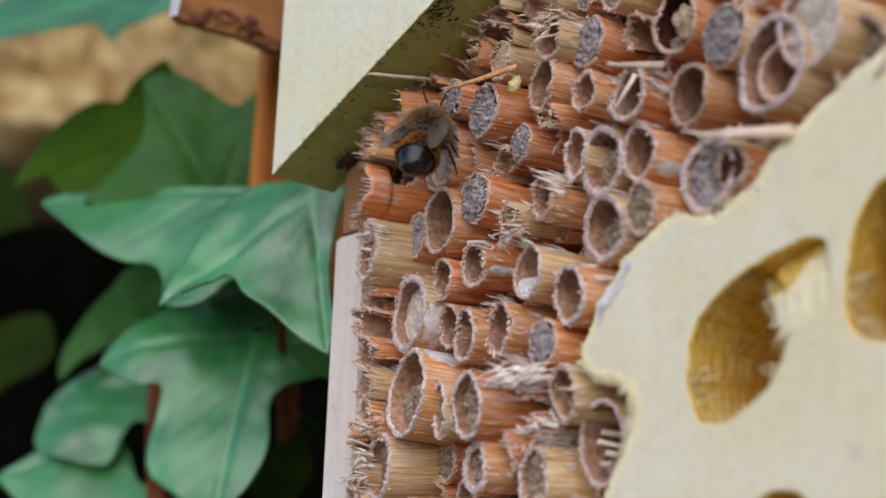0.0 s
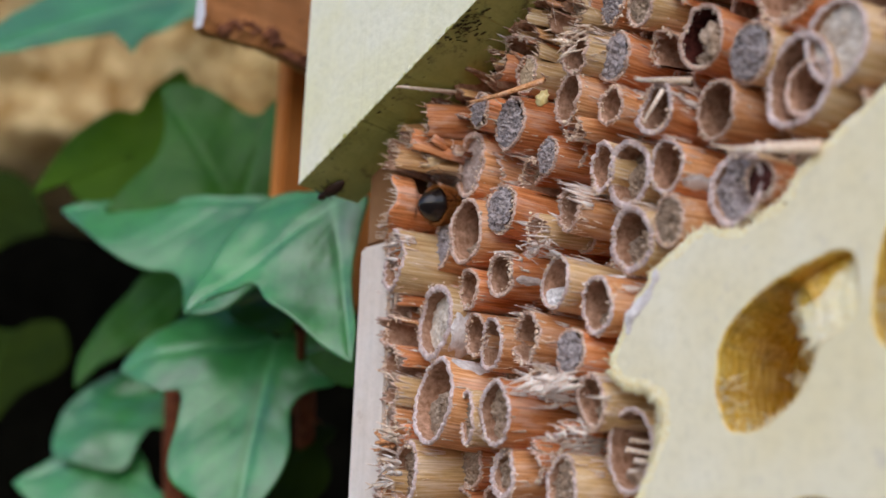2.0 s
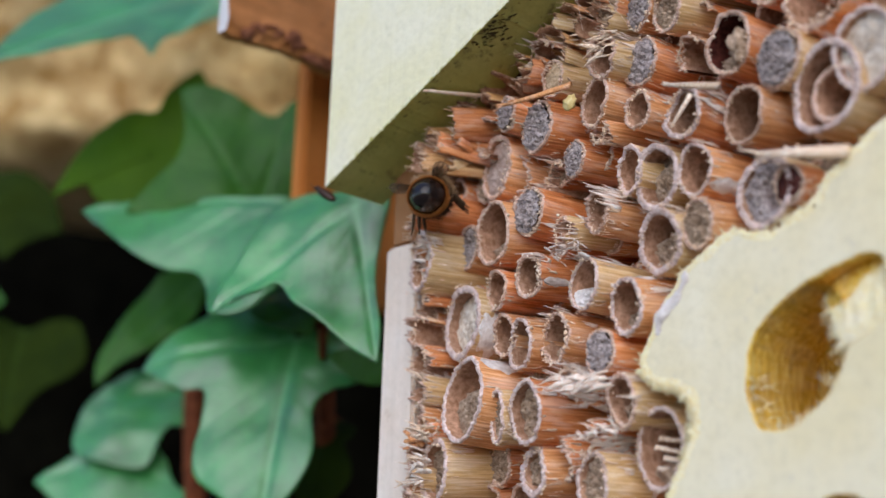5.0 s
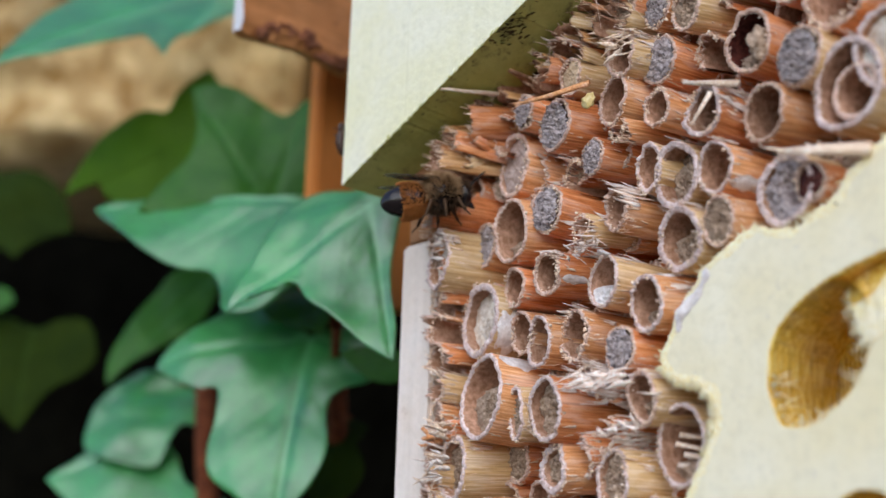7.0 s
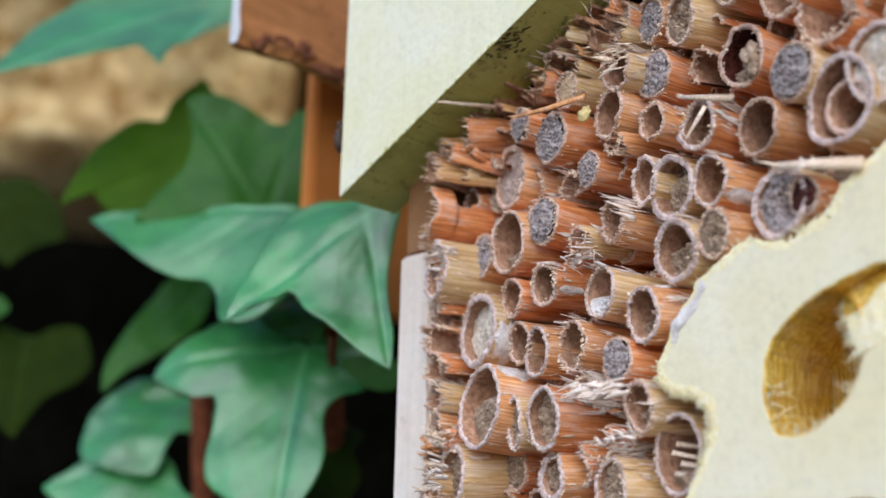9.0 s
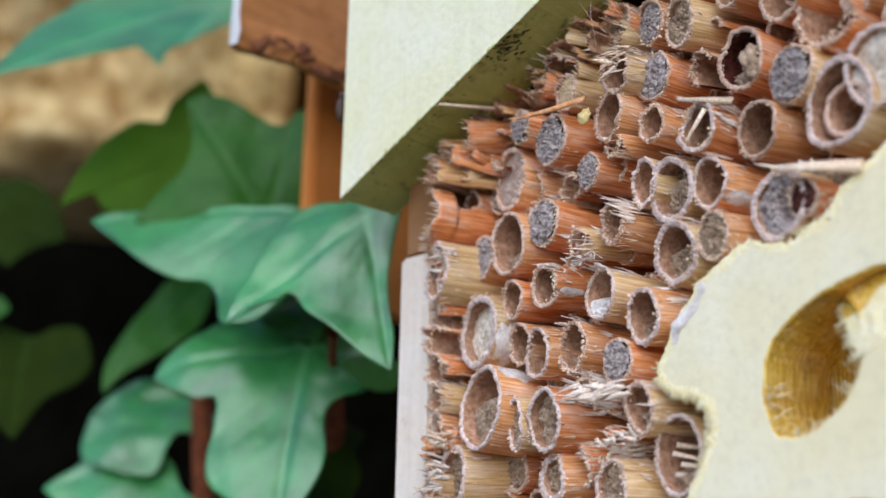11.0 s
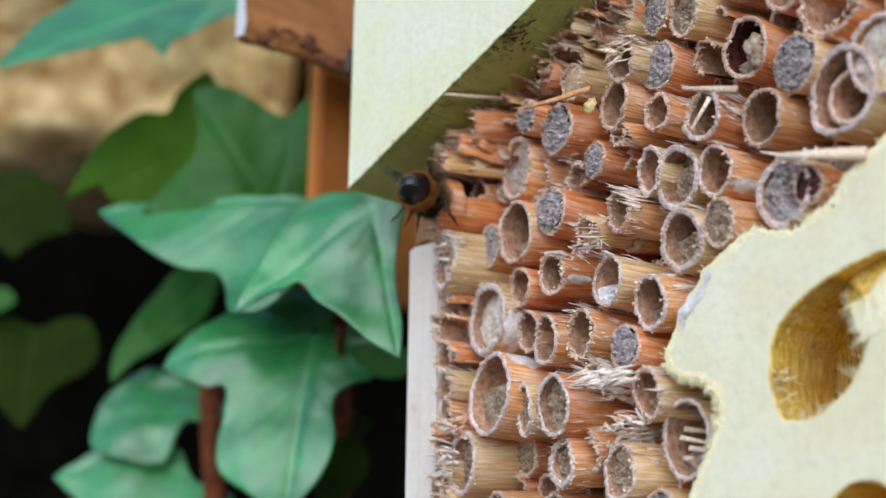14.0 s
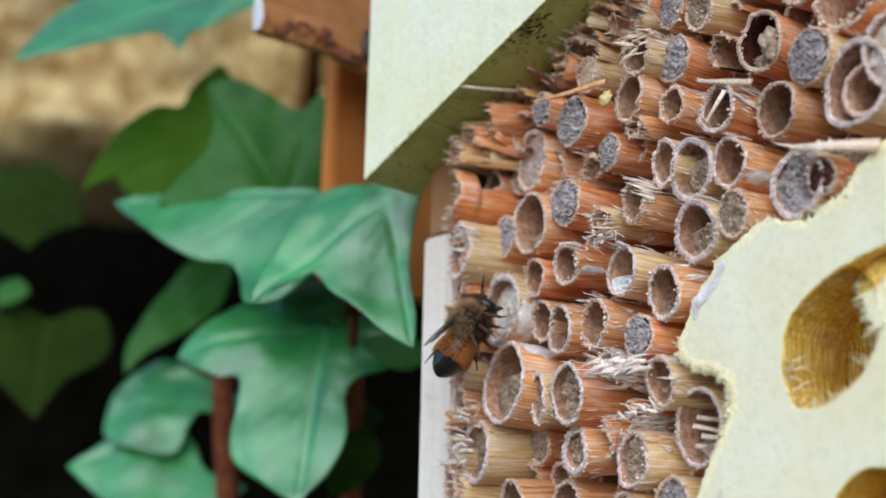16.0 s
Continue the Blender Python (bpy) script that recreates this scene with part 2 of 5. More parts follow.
def rough_stone(x0, x1, z0, z1, y):
    b = bmesh.new()
    nx, nz = 34, 20
    rows = []
    for side in (0, 1):
        grid = []
        for k in range(nz + 1):
            row = []
            for i in range(nx + 1):
                u, w = i / nx, k / nz
                p = Vector((x0 + (x1 - x0) * u, 0, z0 + (z1 - z0) * w))
                edge = min(u, 1 - u, w * 0.6, (1 - w) * 0.6)
                rise = 0.03 * (1 - math.exp(-edge * 90))
                bumpy = noise.fractal(p * 16 + Vector((x0 * 7, 3, z0 * 5)), 0.8, 2.1, 5) * 0.030
                p.y = y + (0.12 if side else -rise + bumpy)
                p.x += noise.noise(p * 30) * 0.006
                p.z += noise.noise(p * 30 + Vector((9, 0, 0))) * 0.01
                row.append(b.verts.new(p))
            grid.append(row)
        rows.append(grid)
    for g in rows:
        for k in range(nz):
            for i in range(nx):
                q = (g[k][i], g[k][i + 1], g[k + 1][i + 1], g[k + 1][i])
                b.faces.new(q if g is rows[0] else q[::-1])
    f, g = rows
    for i in range(nx):
        b.faces.new((g[0][i], g[0][i + 1], f[0][i + 1], f[0][i]))
        b.faces.new((f[nz][i], f[nz][i + 1], g[nz][i + 1], g[nz][i]))
    for k in range(nz):
        b.faces.new((f[k][0], f[k + 1][0], g[k + 1][0], g[k][0]))
        b.faces.new((g[k][nx], g[k + 1][nx], f[k + 1][nx], f[k][nx]))
    part("stone", b, STONE, wall)


for x, w in ((-0.62, 0.24), (-0.37, 0.27), (-0.09, 0.31), (0.23, 0.30)):
    rough_stone(x, x + w, 0.204 + rnd(-0.008, 0.008), 0.36, 0)
for x, w in ((-0.62, 0.33), (-0.28, 0.26), (-0.01, 0.30), (0.30, 0.26)):
    rough_stone(x, x + w, 0.37, 0.56, 0.012)
# added sheet: the shade under the stones, put in as colour
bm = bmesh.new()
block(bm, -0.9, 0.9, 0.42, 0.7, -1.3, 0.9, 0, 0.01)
part("shade_sheet", bm, DEEP_SHADE, wall, "near-black sheet standing in for the deep shade below the stones")


# ---- insect hotel: its wooden case ----
hotel = new("insect_hotel")
hotel.location = (-0.09, 0.13, 1.27)
tagged(hotel, "house-shaped insect hotel of pale plank with yellow painted gable roof", "insect hotel")
BACK = pose(0.09, -0.13, -1.27)     # parts are built in world places


def hotel_part(name, b, material, label="", smooth=False):
    ob = part(name, b, material, hotel, label, smooth)
    ob.matrix_basis = BACK
    return ob


def plank(name, x0, x1, y0, y1, z0, z1, material, label=""):
    b = bmesh.new()
    block(b, x0, x1, y0, y1, z0, z1)
    return hotel_part(name, b, material, label)


plank("side_panel", -0.1362, -0.1284, 0.1050, 0.19, 1.262, 1.3490, SIDE, "pale bare wooden side panel")
plank("side_panel_top", -0.1362, -0.1284, 0.1062, 0.19, 1.3492, 1.3655, SIDE_IN_SHADE, "top of the side panel, coloured brown for shade under the roof")
plank("side_panel", -0.006, 0.002, 0.1050, 0.19, 1.262, 1.356, SIDE)
plank("floor_board", -0.1362, 0.002, 0.1050, 0.19, 1.2545, 1.2615, SIDE)
plank("back_panel", -0.1362, 0.002, 0.1905, 0.1985, 1.2545, 1.40, SHADE_WOOD, "wooden back panel, coloured dark for the shade behind the reeds")


def gable_board(side):
    """One half of the roof: plumb-cut eave, sawn lower edge fuzzy with torn fibre."""
    b = bmesh.new()
    x0, z0, slope, run, tall = -0.1413, 1.3582, math.tan(radians(25.2)), 0.0743, 0.055
    n = 150
    lower, upper, deep, deep_up = [], [], [], []
    for i in range(n + 1):
        s = i / n * run
        x, z = x0 + s, z0 + s * slope
        ragged = noise.noise(Vector((s * 2600, 3 + side, 0))) * 0.00013 + noise.noise(Vector((s * 500, 0, side))) * 0.00016
        if side:
            x = -0.134 - x
        lower.append(b.verts.new((x, 0.0963 + ragged * 0.5, z + ragged)))
        upper.append(b.verts.new((x, 0.0963, z0 + tall + s * slope)))
        deep.append(b.verts.new((x, 0.1083, z)))
        deep_up.append(b.verts.new((x, 0.1083, z0 + tall + s * slope)))
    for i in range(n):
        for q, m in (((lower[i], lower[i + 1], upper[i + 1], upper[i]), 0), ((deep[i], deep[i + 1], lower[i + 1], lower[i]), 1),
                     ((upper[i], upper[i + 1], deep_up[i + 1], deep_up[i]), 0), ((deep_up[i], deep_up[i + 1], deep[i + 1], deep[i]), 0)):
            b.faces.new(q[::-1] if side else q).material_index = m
    q = (lower[0], upper[0], deep_up[0], deep[0])
    b.faces.new(q[::-1] if side else q)
    for k in range(0 if side else 520):
        s = rnd(0.001, run)
        x, z = x0 + s, z0 + s * slope
        d = Vector((rnd(-0.5, 0.2), rnd(-0.5, 0.3), rnd(-0.6, 0.3))) * rnd(0.0002, 0.0008)
        sliver(b, (x, 0.0964, z + rnd(0.0, 0.0008)), Vector((x, 0.0963, z)) + d, rnd(0.00004, 0.00009), random.choice((0, 1, 1)))
    return hotel_part("roof_board", b, [FASCIA, UNDER], "yellow painted roof board with pale front and underside coloured olive for shade")


def roof_slab(side):
    """The roof behind the gable board, set a little higher; its dark colour paints the gap's shade."""
    b = bmesh.new()
    x0, z0, slope, run = -0.1405, 1.3640, math.tan(radians(25.2)), 0.0735
    rings = []
    for s in (0, run):
        x = -0.134 - (x0 + s) if side else x0 + s
        z = z0 + s * slope
        rings.append([(x, 0.1085, z), (x, 0.1985, z), (x, 0.1985, z + 0.045), (x, 0.1085, z + 0.045)])
    loft(b, rings, 0, True, (True, True))
    bmesh.ops.recalc_face_normals(b, faces=b.faces)
    return hotel_part("roof_slab", b, SHADE_WOOD, "roof behind the gable board, coloured dark for the shaded gap")


def dirt_specks():
    """Dark grime stuck under the front edge of the roof board, thickest in one place."""
    b = bmesh.new()
    for k in range(150):
        x = rnd(-0.1405, -0.085) if k < 70 else -0.1070 + random.gauss(0, 0.0016)
        deep = abs(random.gauss(0, 0.0012 if k < 70 else 0.0018))
        at = Vector((x, 0.0966 + deep, 1.3582 + (x + 0.1413) * 0.4706 - 0.00002))
        size = rnd(0.00008, 0.00034) * (1 if k < 70 else 1.5)
        bmesh.ops.create_icosphere(b, subdivisions=1, radius=1, matrix=Matrix.LocRotScale(at, Euler((0, -0.44, rnd(0, 3))), (size * rnd(0.6, 1.6), size, 0.00005)))
    return hotel_part("grime", b, GRIME, "dark grime specks under the front edge")


gable_board(0)
gable_board(1)
dirt_specks()
roof_slab(0)
roof_slab(1)

# ---- drilled block ----
def wobble(points, amount, steps, seed):
    """A closed, torn-looking line through a few corners."""
    line = []
    for i, (x, z) in enumerate(points):
        x1, z1 = points[(i + 1) % len(points)]
        for k in range(steps):
            f = k / steps
            p = Vector((x + (x1 - x) * f, z + (z1 - z) * f, seed))
            g = noise.noise(p * 420) * amount + noise.noise(p * 1900) * amount * 0.55
            h = noise.noise(p * 420 + Vector((5, 5, 5))) * amount + noise.noise(p * 1900 + Vector((5, 5, 5))) * amount * 0.55
            line.append((p.x + g, p.y + h))
    return line


BLOCK_Y, BLOCK_DEEP = 0.1026, 0.030
EDGE = [(-0.018, 1.366), (-0.0495, 1.3495), (-0.0597, 1.3432), (-0.0622, 1.3395), (-0.0649, 1.3391), (-0.0675, 1.3371), (-0.0711, 1.3388),
        (-0.0738, 1.3383), (-0.0786, 1.3356), (-0.0808, 1.3324), (-0.0852, 1.3260), (-0.0845, 1.3231), (-0.0816, 1.3220), (-0.0789, 1.3212),
        (-0.0776, 1.3184), (-0.0783, 1.3152), (-0.0826, 1.3075), (-0.088, 1.295), (-0.08, 1.272), (-0.018, 1.268)]
HOLES = [
    [(-0.0709, 1.3230), (-0.0693, 1.3271), (-0.0653, 1.3302), (-0.0605, 1.3322), (-0.0545, 1.3338), (-0.0540, 1.3300), (-0.0545, 1.3258), (-0.0584, 1.3244), (-0.0591, 1.3231), (-0.0602, 1.3201),
     (-0.0633, 1.3170), (-0.0677, 1.3152), (-0.0704, 1.3166)],
    [(-0.0528, 1.3232), (-0.0522, 1.3293), (-0.0510, 1.3335), (-0.0489, 1.3371), (-0.0460, 1.3380), (-0.0430, 1.3330), (-0.0430, 1.3258), (-0.0470, 1.3212)],
    [(-0.0664, 1.3030), (-0.0640, 1.3075), (-0.0592, 1.3090), (-0.0555, 1.3050), (-0.0560, 1.2980), (-0.0620, 1.2960)],
    [(-0.0490, 1.3040), (-0.0470, 1.3095), (-0.0425, 1.3100), (-0.0390, 1.3050), (-0.0410, 1.2980), (-0.0470, 1.2970)],
]
PIT = [(-0.0709, 1.3230), (-0.0693, 1.3271), (-0.0653, 1.3302), (-0.0615, 1.3315), (-0.0590, 1.3290), (-0.0584, 1.3244), (-0.0591, 1.3231), (-0.0602, 1.3201), (-0.0633, 1.3170), (-0.0677, 1.3152), (-0.0704, 1.3166)]


def rounded(points, times=2):
    for _ in range(times):
        points = [q for (x, z), (x1, z1) in zip(points, points[1:] + points[:1]) for q in ((x * 0.75 + x1 * 0.25, z * 0.75 + z1 * 0.25), (x * 0.25 + x1 * 0.75, z * 0.25 + z1 * 0.75))]
    return points


drilled = new("drilled_wood_block")
drilled.location = (-0.05, 0.115, 1.27)
tagged(drilled, "cream painted wooden block with large drilled holes and torn edges", "wood block")
DRILL = pose(0.05, -0.115, -1.27)


def drilled_part(name, b, material, label="", smooth=True):
    ob = part(name, b, material, drilled, label, smooth)
    ob.matrix_basis = DRILL
    return ob


def drilled_face():
    """The slab, cut through by its holes, as a filled and bevelled outline."""
    cu = bpy.data.curves.new("outline", "CURVE")
    cu.dimensions, cu.fill_mode, cu.extrude, cu.bevel_depth, cu.bevel_resolution = "2D", "BOTH", BLOCK_DEEP / 2 - 0.0004, 0.0004, 2
    cu.offset = -0.0004
    for i, line in enumerate([wobble(rounded(EDGE, 1), 0.0005, 8, 1)] + [wobble(rounded(h), 0.00022, 3, i + 3) for i, h in enumerate(HOLES)]):
        s = cu.splines.new("POLY")
        s.points.add(len(line) - 1)
        for p, (x, z) in zip(s.points, line):
            p.co = (x, z, 0, 1)
        s.use_cyclic_u = True
    shape = new("outline", cu)
    me = bpy.data.meshes.new_from_object(shape.evaluated_get(bpy.context.evaluated_depsgraph_get()))
    bpy.data.objects.remove(shape)
    b = bmesh.new()
    b.from_mesh(me)
    bpy.data.meshes.remove(me)
    b.transform(Matrix(((1, 0, 0, 0), (0, 0, -1, BLOCK_Y + BLOCK_DEEP / 2), (0, 1, 0, 0), (0, 0, 0, 1))))
    bmesh.ops.remove_doubles(b, verts=b.verts, dist=0.00002)
    b.normal_update()
    for f in b.faces:
        f.material_index = 0 if abs(f.normal.y) > 0.8 else 1
        f.smooth = False
    return drilled_part("body", b, [BLOCK, RAW], "cream painted face with raw yellow cut edges", False)


drilled_face()
for i, corners in enumerate([PIT] + HOLES[1:]):
    line = wobble(rounded(corners), 0.00018, 3, i + 3)
    cx, cz = sum(p[0] for p in line) / len(line), sum(p[1] for p in line) / len(line)
    b = bmesh.new()
    rings = []
    for k in range(11):
        f = k / 10
        y = BLOCK_Y + 0.0008 + f * 0.016
        g = (1.0 - 0.22 * f ** 2) * 0.99 if k < 10 else 0.02
        ring = []
        for n, (x, z) in enumerate(line):
            gouge = noise.noise(Vector((n * 0.55, f * 2.5, i))) * 0.0005 * min(1, f * 6)
            q = g * (1 + gouge / 0.006)
            ring.append((cx - 0.002 * f + (x - cx) * q, y, cz + (z - cz) * q))
        rings.append(ring)
    loft(b, rings[::-1])
    bmesh.ops.recalc_face_normals(b, faces=b.faces)
    bmesh.ops.reverse_faces(b, faces=b.faces)
    drilled_part("drilled_hole", b, RAW, "raw yellow wood inside a drilled hole")
    b = bmesh.new()
    for k in range(320):
        x, z = random.choice(line)
        if z > cz - 0.001:                                    # the lower rim is the torn one
            continue
        inward = Vector((cx - x, 0, cz - z)).normalized()
        y = BLOCK_Y + rnd(-0.0002, 0.0035)
        start = Vector((x, y, z)) - inward * 0.0004
        low = 1.8 if z < cz else 0.9
        ribbon(b, start, start + (inward * rnd(0.3, 1.4) + Vector((rnd(-0.6, 0.6), rnd(-0.5, 1.6), rnd(-1.2, 0.4)))) * 0.0009 * low, inward + Vector((0, 0.3, 0)), rnd(0.00006, 0.00022), 0.00003, 0, rnd(-0.0003, 0.0003))
    drilled_part("hole_fringe", b, FUZZ, "torn yellow wood fibre round a hole")

# shallow broken channel between two holes
b = bmesh.new()
grid = []
for i in range(25):
    f = i / 24
    low, high = Vector((-0.0594 + 0.0052 * f, 1.3236 + 0.0023 * f, 0)), Vector((-0.0628 + 0.0088 * f, 1.3322 + 0.0022 * f, 0))
    row = []
    for k in range(25):
        w = k / 24
        p = low.lerp(high, w)
        dip = 0.0001 + 0.0036 * w ** 1.6 * (1 - 0.45 * f) + noise.noise(Vector((p.x * 900, p.y * 300, 2))) * 0.0003 * min(1, w * 6) + 0.0012 * max(0, 0.25 - f)
        row.append(b.verts.new((p.x + noise.noise(Vector((w * 14, 1, 1))) * 0.0006 * (1 - f), BLOCK_Y + dip, p.y)))
    grid.append(row)
for p, q in zip(grid, grid[1:]):
    for k in range(24):
        b.faces.new((p[k], q[k], q[k + 1], p[k + 1])).material_index = 0 if k < 13 + 7 * noise.noise(Vector((p[k].co.x * 500, 3, 1))) + 7 * max(0, (p[k].co.x + 0.0594) / 0.0052) else 1
drilled_part("broken_channel", b, [FUZZ, RAW], "broken shallow channel in raw yellow wood")
b = bmesh.new()
for k in range(90):
    w = rnd(0.05, 0.8)
    p = Vector((-0.0594, 1.3236, 0)).lerp(Vector((-0.0628, 1.3322, 0)), w)
    at = Vector((p.x + rnd(0, 0.001), BLOCK_Y + 0.0004 + 0.0034 * w ** 1.6, p.y))
    ribbon(b, at + Vector((0.001, 0, 0.0004)), at + Vector((rnd(-1.8, -0.2), rnd(0, 1.0), rnd(-1.8, 0))) * 0.001, (0, -1, 0), rnd(0.0001, 0.0003), 0.00004)
drilled_part("channel_fringe", b, FUZZ, "torn yellow fibre in the broken channel")

def torn_lip(line, wide, sign, seed):
    """A ragged, slightly raised border of torn wood along an edge; sign turns it outwards or inwards."""
    b = bmesh.new()
    rows = []
    m = len(line)
    for i, (x, z) in enumerate(line):
        x0, z0 = line[i - 2]
        x1, z1 = line[(i + 2) % m]
        d = Vector((x1 - x0, 0, z1 - z0)).normalized()
        out = Vector((d.z, 0, -d.x)) * sign
        for h in (0, 0.5):
            xn, zn = line[(i + 1) % m]
            at = Vector((x + (xn - x) * h, BLOCK_Y, z + (zn - z) * h))
            a = noise.noise(at * 560 + Vector((seed, 0, 0)))
            g = noise.noise(at * 2100 + Vector((seed, 3, 0)))
            e = 0.5 + 0.5 * noise.noise(at * 380 + Vector((0, seed, 0)))
            reach = wide * (0.35 + 1.3 * e * e + 0.6 * abs(a) + 0.2 * g)
            rows.append([at - out * wide * (1.5 + 1.4 * e + 1.2 * a) + Vector((0, 0.00004, 0)), at - out * wide * 0.5 + Vector((0, -0.00006, 0)),
                         at + out * reach * 0.2 + Vector((0, -0.00003, 0)), at + out * reach * 0.45 + Vector((0, 0.00012 + 0.0001 * g, 0)),
                         at + out * reach * 0.55 + Vector((0, 0.0005, 0)), at + out * reach * 0.3 + Vector((0, 0.0014, 0)), at + Vector((0, 0.003, 0))])
    loft(b, [list(c) for c in zip(*rows)], 0, True)
    bmesh.ops.recalc_face_normals(b, faces=b.faces)
    return b


line = wobble(rounded(EDGE, 1), 0.0005, 8, 1)
drilled_part("torn_lip", torn_lip(line, 0.00055, 1, 2), FUZZ, "pale yellow torn lip along the broken edge")
b = bmesh.new()
for (x, z), (x1, z1) in zip(line, line[1:]):
    if not (-0.09 < x < -0.045 and z > 1.30):
        continue
    along = Vector((x1 - x, 0, z1 - z)).normalized()
    out = Vector((along.z, 0, -along.x))
    cave = x > -0.0855 and 1.313 < z < 1.3245              # the edge is most torn round the hollow over the widest reed
    for k in range(7 if cave else random.choice((0, 0, 1))):
        at = Vector((x, BLOCK_Y + rnd(-0.0003, 0.0006), z)) + along * rnd(0, 0.0006)
        ribbon(b, at, at + out * rnd(0.0004, 0.001) + Vector((rnd(-1, 1), rnd(-0.4, 0.2), rnd(-1.2, 0.6))) * 0.0004, Vector((0, -1, 0)) + out * rnd(-0.2, 0.3), rnd(0.00006, 0.00022), 0.00004, 0, rnd(-0.0001, 0.0002))
drilled_part("edge_fringe", b, FUZZ, "torn yellow fibre along the broken edge")
b = bmesh.new()
rows = []
for i in range(41):                                           # a flaking skin of whitish crust beside the edge
    f = i / 40
    row = []
    for k in range(15):
        g = k / 7 - 1
        swell = math.sqrt(max(0.0, 1 - (2 * f - 1) ** 2)) * (0.75 + 0.9 * noise.noise(Vector((f * 5, g * 0.6, 4))))
        side = g * 0.00105 * max(0.03, swell)
        p = Vector((-0.0832 + 0.0044 * f - 0.0005 * math.sin(f * 6), 0, 1.3281 + 0.0074 * f)) + Vector((0.82, 0, -0.57)) * (side + 0.0004)
        p.y = BLOCK_Y - 0.00005 - 0.00026 * max(0, 1 - g * g) * max(0.05, swell) - 0.00014 * noise.noise(Vector((i * 0.7, k * 0.7, 8)))
        row.append(p)
    rows.append(row)
loft(b, rows, 0, False)
bmesh.ops.recalc_face_normals(b, faces=b.faces)
drilled_part("white_crust", b, CHALK, "flaking whitish crust near the edge")

# ---- reeds ----
REEDS = []


def skin(tone):
    return STRAW if tone < 0.42 else TAN if tone < 0.68 else ORANGE


def tube(r, long, wall, seed, jag=0.00012, a0=0.0, a1=360.0, hollow=0.016, ridges=0.0, squash=1.0):
    """A cut cane along +y from its end at the origin: outer skin, grainy rim, inner wall. Not full round: a broken shell."""
    b = bmesh.new()
    whole = a1 - a0 >= 360
    n = 144 if whole else max(16, int((a1 - a0) / 4.5))
    inner = r * (1 - wall)

    def ring(y, rad, amp):
        out = []
        for i in range(n if whole else n + 1):
            t = radians(a0 + (a1 - a0) * i / n)
            c, s = math.cos(t), math.sin(t)
            lump = 1 + 0.08 * noise.noise(Vector((c * 0.9, s * 0.9, seed)))
            lump += ridges * noise.noise(Vector((c * 30, s * 30, seed)))
            end = noise.noise(Vector((c * 0.7, s * 0.7, seed + 7))) * 1.5 + noise.noise(Vector((c * 1.7, s * 1.7, seed + 3))) * 0.35 + noise.noise(Vector((c * 3.3, s * 3.3, seed + 4))) * 0.28 + noise.noise(Vector((c * 8, s * 8, seed))) * 0.5 + noise.noise(Vector((c * 40, s * 40, seed + 3))) * 0.28
            if not whole:
                end += 1.6 * abs(noise.noise(Vector((c * 5, s * 5, seed + 1))))
            grain = (noise.noise(Vector((c * 29, s * 29, rad * 9000 + seed))) * 0.00006 + noise.noise(Vector((c * 7, s * 7, seed + 2))) * 0.00013 if y < 0.0005 else noise.noise(Vector((c * 20, s * 20, seed))) * 0.00004)
            out.append((c * squash * (rad * lump + grain), y + end * amp * jag, s * (rad * lump + grain)))
        return out

    steps = [(long, r, 0), (long * 0.45, r, 0), (0.006, r * 1.004, 0.3), (0.003, r, 0.6), (0.0012, r * 1.002, 0.85), (0.0003, r, 1)]
    loft(b, [ring(*s) for s in steps], 0, whole)
    across = [(0.0003, 0.0, 1), (0.00004, 0.07, 1.1), (-0.00006, 0.24, 1.3), (0.00004, 0.42, 0.9), (-0.00005, 0.6, 1.2), (0.00008, 0.8, 1.0), (0.00025, 1.0, 1)]
    loft(b, [ring(y, r - (r - inner) * f, k) for y, f, k in across], 1, whole)
    deep = hollow if whole else long
    rows = loft(b, [ring(0.00025, inner, 1), ring(0.0012, inner * 0.985, 0.6), ring(0.005, inner * 0.97, 0), ring(deep, inner * 0.95, 0)], 2, whole)
    if whole:
        b.faces.new(rows[-1]).material_index = 2
    bmesh.ops.remove_doubles(b, verts=b.verts, dist=0.00001)
    bmesh.ops.recalc_face_normals(b, faces=b.faces)
    return b


def mud_disc(r, y, seed, rough=0.0004, slope=0.0, fill=1.0, pit=0):
    """A crumbly plug across the cane; with a slope it lies low at the mouth and deep above."""
    b = bmesh.new()
    rings, n, m = [], 64, 22
    for k in range(m + 1):
        row = []
        for i in range(n):
            t = i / n * math.tau
            q = r * k / m
            x, z = q * math.cos(t), q * math.sin(t)
            p = Vector((x, z, seed * 0.01)) * 1000
            h = (noise.fractal(p * 2.6, 0.5, 2.2, 4) * 0.6 + noise.noise(p * 0.7) * 0.5) * rough - 0.0003 * (1 - (k / m) ** 2)
            if slope:
                h += max(0.0, z / r + 1 - 2 * fill + 0.25 * noise.noise(p * 0.3)) * slope
            if pit:
                h += 0.008 * math.exp(-((x - 0.25 * r) ** 2 + (z + 0.05 * r) ** 2) / (0.36 * r) ** 2)
            row.append((x, y + h, z))
        rings.append(row)
    loft(b, rings[1:])
    b.verts.ensure_lookup_table()
    ring = b.verts[:n]
    c = b.verts.new((0, sum(p[1] for p in rings[1]) / n, 0))
    for i in range(n):
        b.faces.new((c, ring[i], ring[(i + 1) % n]))
    bmesh.ops.recalc_face_normals(b, faces=b.faces)
    b.faces.ensure_lookup_table()
    if sum(f.normal.y for f in b.faces) > 0:
        bmesh.ops.reverse_faces(b, faces=b.faces)
    return b


